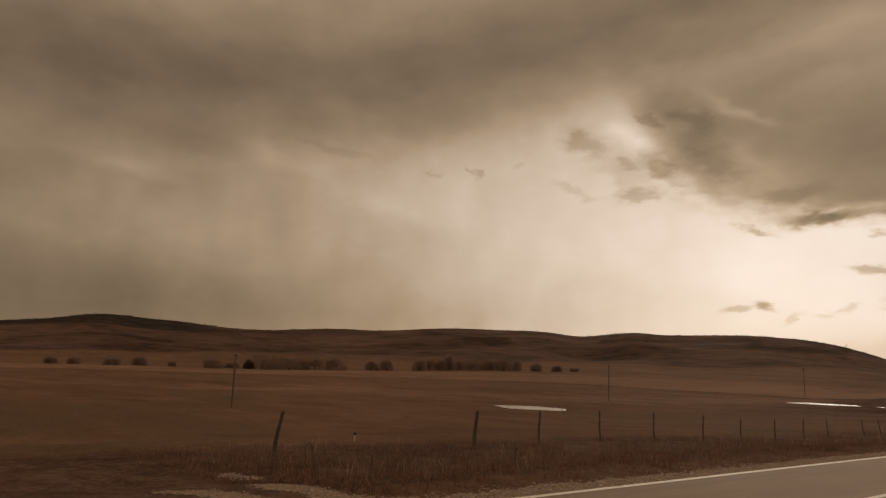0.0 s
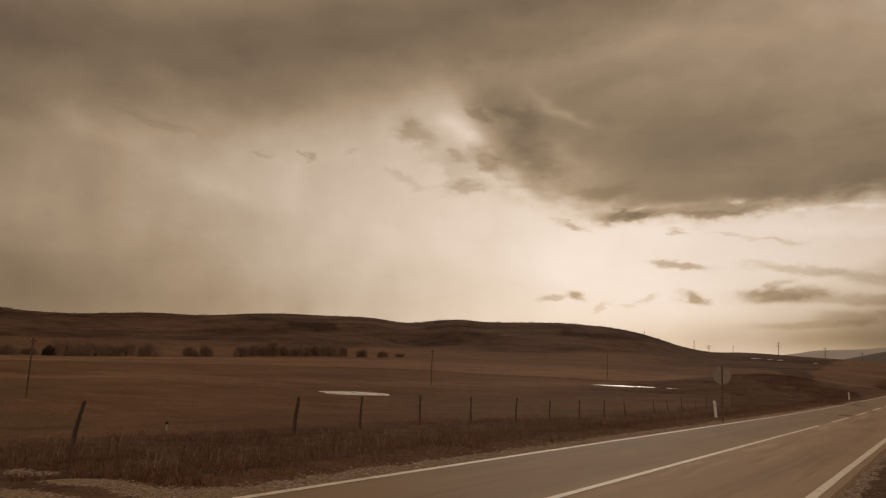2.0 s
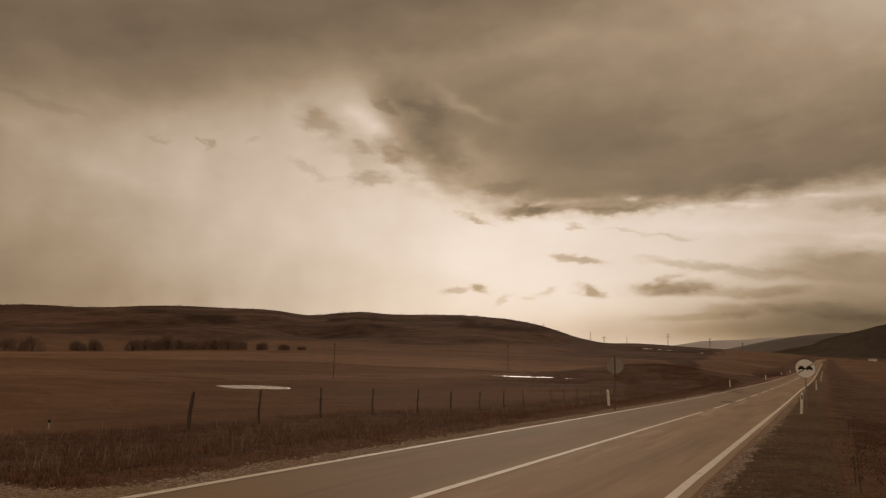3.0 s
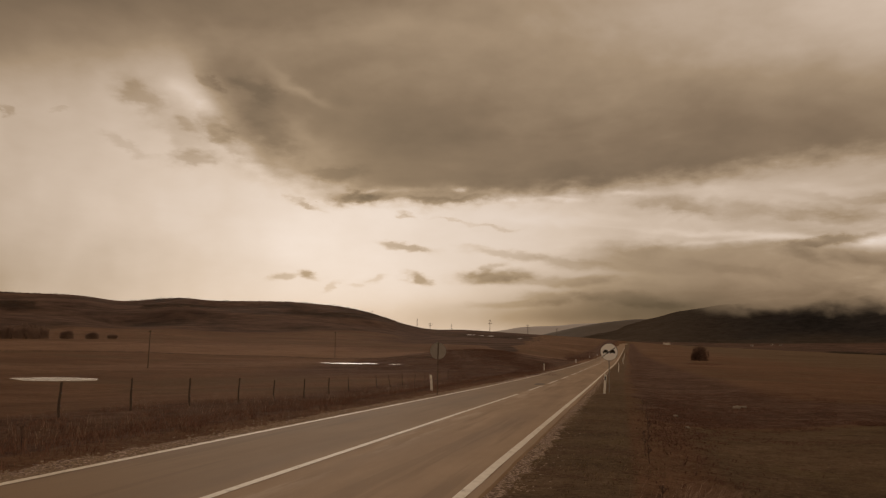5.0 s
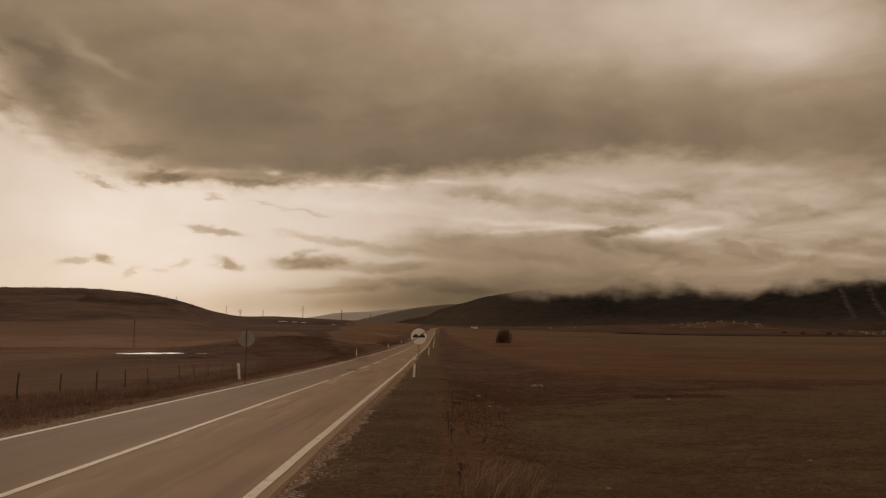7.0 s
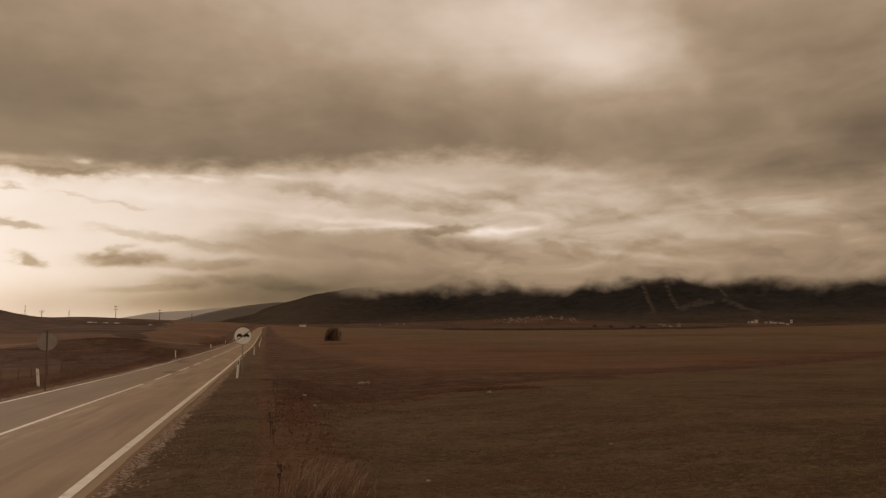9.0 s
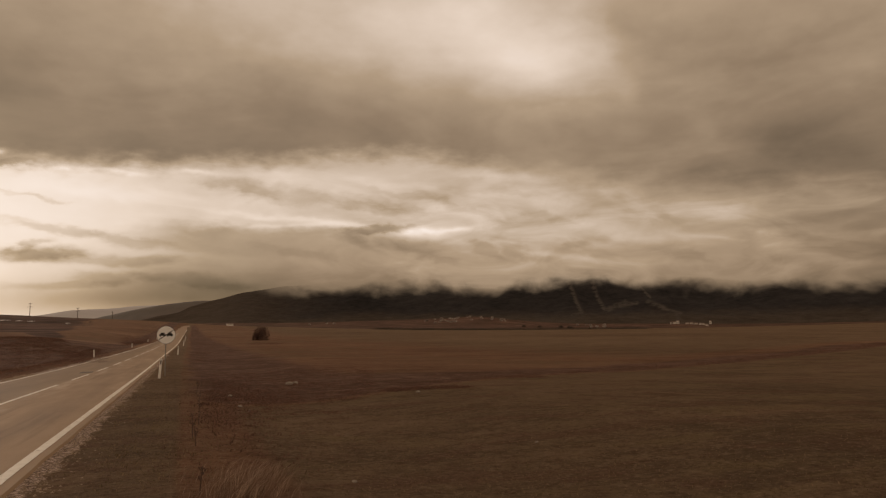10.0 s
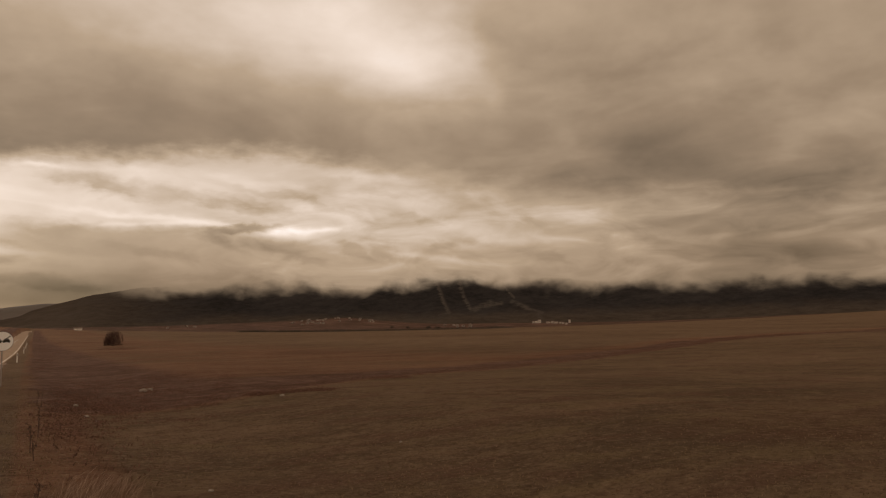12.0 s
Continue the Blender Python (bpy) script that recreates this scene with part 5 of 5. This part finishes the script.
rng = random.Random(11)
for a0, a1, r0, r1, count in ((17.8, 20.6, 1800, 2080, 12), (19.0, 24.4, 1860, 2230, 22), (29.4, 31.7, 1780, 2060, 12), (8.5, 12.2, 1900, 2000, 3)):
    for _ in range(count):
        a, r = rng.uniform(a0, a1), rng.uniform(r0, r1)
        x, y = at(a, r)
        house(x, y, ground_z(x, y), -a + rng.uniform(-50, 50), rng.uniform(3.5, 6), rng.uniform(3.5, 5), rng.uniform(2.0, 3.6), rng.uniform(0.8, 1.4))
for a, r, w, h in ((36.5, 2180, 9, 5), (36.75, 2190, 8, 8), (37.4, 2140, 9, 3), (37.7, 2130, 7, 4), (37.98, 2110, 10, 3), (38.3, 2080, 6, 3), (38.5, 2040, 6, 3), (39.0, 2150, 6, 8), (38.75, 1960, 7, 3), (36.25, 2170, 5, 4)):
    x, y = at(a, r)
    o = house(x, y, ground_z(x, y), -a, w, 9, h, 2.0, wall=LODGE)
    tagged(o, "large pale hotel building at the mountain's foot", "building", "buildings at the ski slope")
for a, r, w in ((3.2, 740, 6.5), (0.9, 1200, 6)):
    x, y = at(a, r)
    tagged(house(x, y, ground_z(x, y) - 0.5, -a, w, 4, 2.2, 0.9, (), LODGE), "low white farm shed alone in the fields", "shed", "lone sheds")


def snow_patch(heading, r, half_w, half_d, seed):
    """A thin lens of old snow on the slope."""
    x, y = at(heading, r)
    bm = bmesh.new()
    top = bm.verts.new((0, 0, ground_z(x, y) + 0.35))
    rim = []
    for k in range(20):
        a = k * math.tau / 20
        w = 1 + 0.3 * math.sin(3 * a + seed) + 0.15 * math.sin(5 * a + seed * 3)
        dx, dy = half_w * w * math.cos(a), half_d * w * math.sin(a)
        rim.append(bm.verts.new((dx, dy, ground_z(x + dx, y + dy) + 0.05)))
    for k in range(20):
        bm.faces.new((rim[k], rim[(k + 1) % 20], top))
    o = part("snow_patch", bm, SNOW)
    o.location = (x, y, 0)
    return tagged(o, "old white snow patch lying on the slope", "snow", "snow patches")


snow_patch(-11.4, 603, 3.4, 9, 1)
snow_patch(-10.5, 595, 1.6, 6, 2)
snow_patch(-9.8, 592, 1.8, 7, 4)
snow_patch(-7.6, 560, 1.4, 6, 5)


# ---- small stones and litter ----
def stone(heading, r, size, seed, label):
    x, y = at(heading, r)
    bm = bmesh.new()
    bmesh.ops.create_icosphere(bm, subdivisions=2, radius=size)
    for v in bm.verts:
        v.co *= 1 + 0.35 * noise.noise(v.co / size + Vector((seed, 0, 0)))
        v.co.z *= 0.55
    o = part("stone", bm, STONE)
    o.matrix_world = pose(x, y, ground_z(x, y) + size * 0.3, 0, 0, seed * 50)
    return tagged(o, label, "stone", "stones in the field")


for k, (a, r, s) in enumerate(((7.7, 34.3, 0.17), (8.15, 34.8, 0.12), (3.5, 26.6, 0.08), (4.25, 22.4, 0.07), (4.9, 21.0, 0.05), (12.66, 10.6, 0.035), (17.3, 25.5, 0.08), (26, 14, 0.03))):
    stone(a, r, s, k + 1, "pale weathered limestone lying in rough grass")


def field_peg(x, y):
    o = holder("marker_peg", x, y, ground_z(x, y))
    part("stake", rod(bmesh.new(), (0, 0, -0.2), (0, 0, 0.2), 0.025, 0.025), PALE_REFLECTOR, o)
    part("cap", rod(bmesh.new(), (0, 0, 0.19), (0, 0, 0.27), 0.04, 0.04), BLACK, o, "black cap")
    return tagged(o, "short white marker peg with a black cap", "peg")


field_peg(-20.3, 14.9)


def dead_weed(x, y, tall, seed):
    """A dead stalk with a few side stems, standing in the grass."""
    rng = random.Random(seed)
    o = holder("dead_weed", x, y, ground_z(x, y), seed * 60)
    top = Vector((rng.uniform(-0.08, 0.08), rng.uniform(-0.08, 0.08), tall))
    part("stalk", rod(bmesh.new(), (0, 0, -0.05), top, 0.009, 0.004, 5), WEED, o)
    for k in range(7):
        s = rng.uniform(0.35, 0.95)
        a = rng.uniform(0, math.tau)
        p = top * s
        q = p + Vector((0.11 * tall * math.cos(a), 0.11 * tall * math.sin(a), 0.16 * tall))
        bm = rod(bmesh.new(), p, q, 0.004, 0.002, 4)
        for _ in range(3):
            e = q + Vector((rng.gauss(0, 0.02), rng.gauss(0, 0.02), rng.gauss(0.01, 0.02)))
            rod(bm, q, e, 0.005, 0.002, 4)
        part("side_stem", bm, WEED, o)
    return tagged(o, "dead reddish-brown weed stalk with dry seed heads", "weed", "dead weeds in the verge")


WEED = plain("dead_weed_stem", (0.055, 0.030, 0.022, 1), (0.11, 0.062, 0.045, 1), 12.0, 0.9)
for k, (x, y, tall) in enumerate(((-12.5, 8.3, 0.55), (-10.0, 11.2, 0.42), (-13.8, 8.9, 0.5), (-12.2, 9.4, 0.35), (0.65, 25.7, 0.6), (0.55, 26.3, 0.5), (0.32, 9.4, 0.32), (0.35, 13.6, 0.4), (0.3, 14.6, 0.45), (0.5, 19.0, 0.45), (0.45, 17.0, 0.4))):
    dead_weed(x, y, tall, k + 1)


# ---- stuff: grass, weeds, gravel ----
def blades(name, places, tall, wide, mat, label, seed, lean=0.4, wind=None):
    """Many bent grass blades at the given places: each a narrow strip of two faces."""
    g = np.random.default_rng(seed)
    x, y = places[:, 0], places[:, 1]
    n = len(x)
    z = height(x, y)
    a = g.uniform(0, math.tau, n)
    h = tall * g.uniform(0.35, 1.25, n)
    w = wide * g.uniform(0.6, 1.4, n)
    d = g.uniform(0, math.tau, n) if wind is None else g.normal(wind, 0.7, n)
    k = lean * g.uniform(0.2, 1.4, n) * h
    a = np.where(np.sin(a) * x - np.cos(a) * y > 0, a + math.pi, a)
    ca, sa = np.cos(a) * w, np.sin(a) * w
    p0 = np.stack([x - ca, y - sa, z - 0.02], 1)
    p1 = np.stack([x + ca, y + sa, z - 0.02], 1)
    mx, my = x + np.cos(d) * k * 0.35, y + np.sin(d) * k * 0.35
    p2 = np.stack([mx + ca * 0.7, my + sa * 0.7, z + h * 0.6], 1)
    p3 = np.stack([mx - ca * 0.7, my - sa * 0.7, z + h * 0.6], 1)
    p4 = np.stack([x + np.cos(d) * k, y + np.sin(d) * k, z + h], 1)
    verts = np.stack([p0, p1, p2, p3, p4], 1).reshape(-1, 3)
    i = (np.arange(n) * 5)[:, None]
    quads = (i + np.array([[0, 1, 2, 3]])).tolist()
    tris = (i + np.array([[3, 2, 4]])).tolist()
    up = np.repeat(np.stack([g.normal(0, 0.3, n), g.normal(0, 0.3, n), np.ones(n)], 1), 5, 0)
    up /= np.linalg.norm(up, axis=1)[:, None]
    return tagged(new(name, mesh(name, verts.tolist(), quads + tris, mat, upward=up.tolist())), label, "grass", kind="stuff")


def gathered(p, seed, share, size):
    """Pulls a share of the places together into loose clumps."""
    g = np.random.default_rng(seed + 100)
    n = len(p)
    take = g.uniform(0, 1, n) < share
    seat = g.integers(0, n, max(1, n // 28))
    q = p[g.choice(seat, n)] + g.normal(0, size, (n, 2)) * g.uniform(0.3, 1.6, (n, 1))
    return np.where(take[:, None], q, p)


def strip_places(n, off0, off1, y0, y1, seed, share=0.0, power=1.6, spread=(1.6, 1.3)):
    """Places along the roadside, thicker near the camera."""
    g = np.random.default_rng(seed)
    y = y0 + (y1 - y0) * g.uniform(0, 1, n) ** power
    x = road_x(y) + off0 + (off1 - off0) * g.beta(*spread, n)
    return gathered(np.stack([x, y], 1), seed, share, 0.22)


def fan_places(n, a0, a1, r0, r1, seed, keep=None):
    g = np.random.default_rng(seed)
    a = np.radians(g.uniform(a0, a1, n))
    r = r0 * (r1 / r0) ** g.uniform(0, 1, n)
    p = np.stack([r * np.sin(a), r * np.cos(a)], 1)
    return p if keep is None else p[keep(p[:, 0], p[:, 1])]


def off_gravel(p):
    """Leaves out the places where gravel lies."""
    return p[plants(np.column_stack([p, np.zeros(len(p))]))[:, 3] < 0.3]


def green_field(x, y):
    return (x > 1.8 + 0.6 * rough(x, y, 7.0, 3.0)) & (y < ditch_line(x) - 1 + 2 * rough(x, y, 13.0, 5.0))


def red_field(x, y):
    return (x > 0.6 + 0.5 * rough(x, y, 6.0, 2.0)) & ~green_field(x, y)


blades("verge_weeds", off_gravel(strip_places(44000, -15.5, -3.7, 6.5, 80, 3, 0.7, 1.4, (2.2, 1.3))), 0.095, 0.007, RED_GRASS, "reddish dead weeds along the fence", 3, 0.8)
blades("verge_straw", off_gravel(strip_places(3800, -14.0, -4.6, 7.5, 70, 4, 0.5, 1.4)), 0.30, 0.004, DRY, "thin straw stalks standing among the weeds", 4, 0.6)
blades("roadside_turf", strip_places(11000, 3.25, 5.6, 1.5, 60, 5, 0.5), 0.028, 0.008, TURF, "short green-brown turf beside the road", 5, 1.2)
blades("ditch_weeds", gathered(fan_places(11000, -2, 46, 11, 80, 6, red_field), 6, 0.7, 0.5), 0.065, 0.010, BRUSH, "reddish rough weeds in the ditch", 6, 1.2)
blades("field_turf", gathered(fan_places(34000, 2, 66, 4.0, 26, 7, green_field), 7, 0.5, 0.35), 0.026, 0.006, TURF, "short green-brown field turf", 7, 1.4)
g = np.random.default_rng(9)
tuft = np.concatenate([g.normal((cx, cy), 0.25, (230, 2)) for cx, cy in ((0.65, 9.1), (0.95, 9.5), (0.75, 10.2), (1.1, 10.6))])
blades("straw_tussock", tuft, 0.21, 0.0032, DRY, "bleached straw tussocks leaning in the wind", 9, 1.2, 0.3)


def gravel(name, places, lo, hi, seed, label, mat=GRAVEL):
    g = np.random.default_rng(seed)
    n = len(places)
    x, y = places[:, 0], places[:, 1]
    z = height(x, y)
    s = g.uniform(lo, hi, n)
    shape = np.array([(1, 0, 0), (0.3, 0.9, 0), (-0.8, 0.5, 0), (-0.7, -0.6, 0), (0.4, -0.9, 0), (0.1, 0.1, 0.6)])
    a = g.uniform(0, math.tau, n)
    c, q = np.cos(a)[:, None], np.sin(a)[:, None]
    px = shape[None, :, 0] * g.uniform(0.7, 1.3, (n, 6))
    py = shape[None, :, 1] * g.uniform(0.7, 1.3, (n, 6))
    vx = x[:, None] + s[:, None] * (px * c - py * q)
    vy = y[:, None] + s[:, None] * (px * q + py * c)
    vz = z[:, None] + s[:, None] * shape[None, :, 2] * g.uniform(0.6, 1.3, n)[:, None]
    verts = np.stack([vx, vy, vz], 2).reshape(-1, 3).tolist()
    i = (np.arange(n) * 6)[:, None]
    faces = []
    for k in range(5):
        faces += (i + np.array([[k, (k + 1) % 5, 5]])).tolist()
    return tagged(new(name, mesh(name, verts, faces, mat)), label, "gravel", kind="stuff")


gravel("shoulder_gravel", strip_places(8000, -3.7, -2.92, 0.5, 50, 21, 0.6), 0.010, 0.04, 21, "pale gravel shoulder beside the asphalt")
gravel("right_shoulder_gravel", strip_places(3400, 3.04, 3.40, 1, 60, 22, 0.6), 0.008, 0.03, 22, "broken gravel edge beside the asphalt")
g = np.random.default_rng(23)
heap = []
for way in (TRACK_EDGE, TRACK_RUT):
    for (x0, y0), (x1, y1) in zip(way, way[1:]):
        t = g.uniform(0, 1, 350)
        heap.append(np.stack([x0 + t * (x1 - x0) + g.normal(0, 0.16, 350), y0 + t * (y1 - y0) + g.normal(0, 0.16, 350)], 1))
heap = np.concatenate(heap)
gravel("track_gravel", heap, 0.008, 0.03, 23, "pale gravel and ruts where a field track joins")

pool(-40.7, 85.5, -2.62, 4.2, 3.6, 2, 9)
pool(-20.5, 125.8, -2.02, 5.4, 2.8, 5, 4)
pool(-17.1, 124.0, -2.02, 0.8, 0.8, 7, 0)
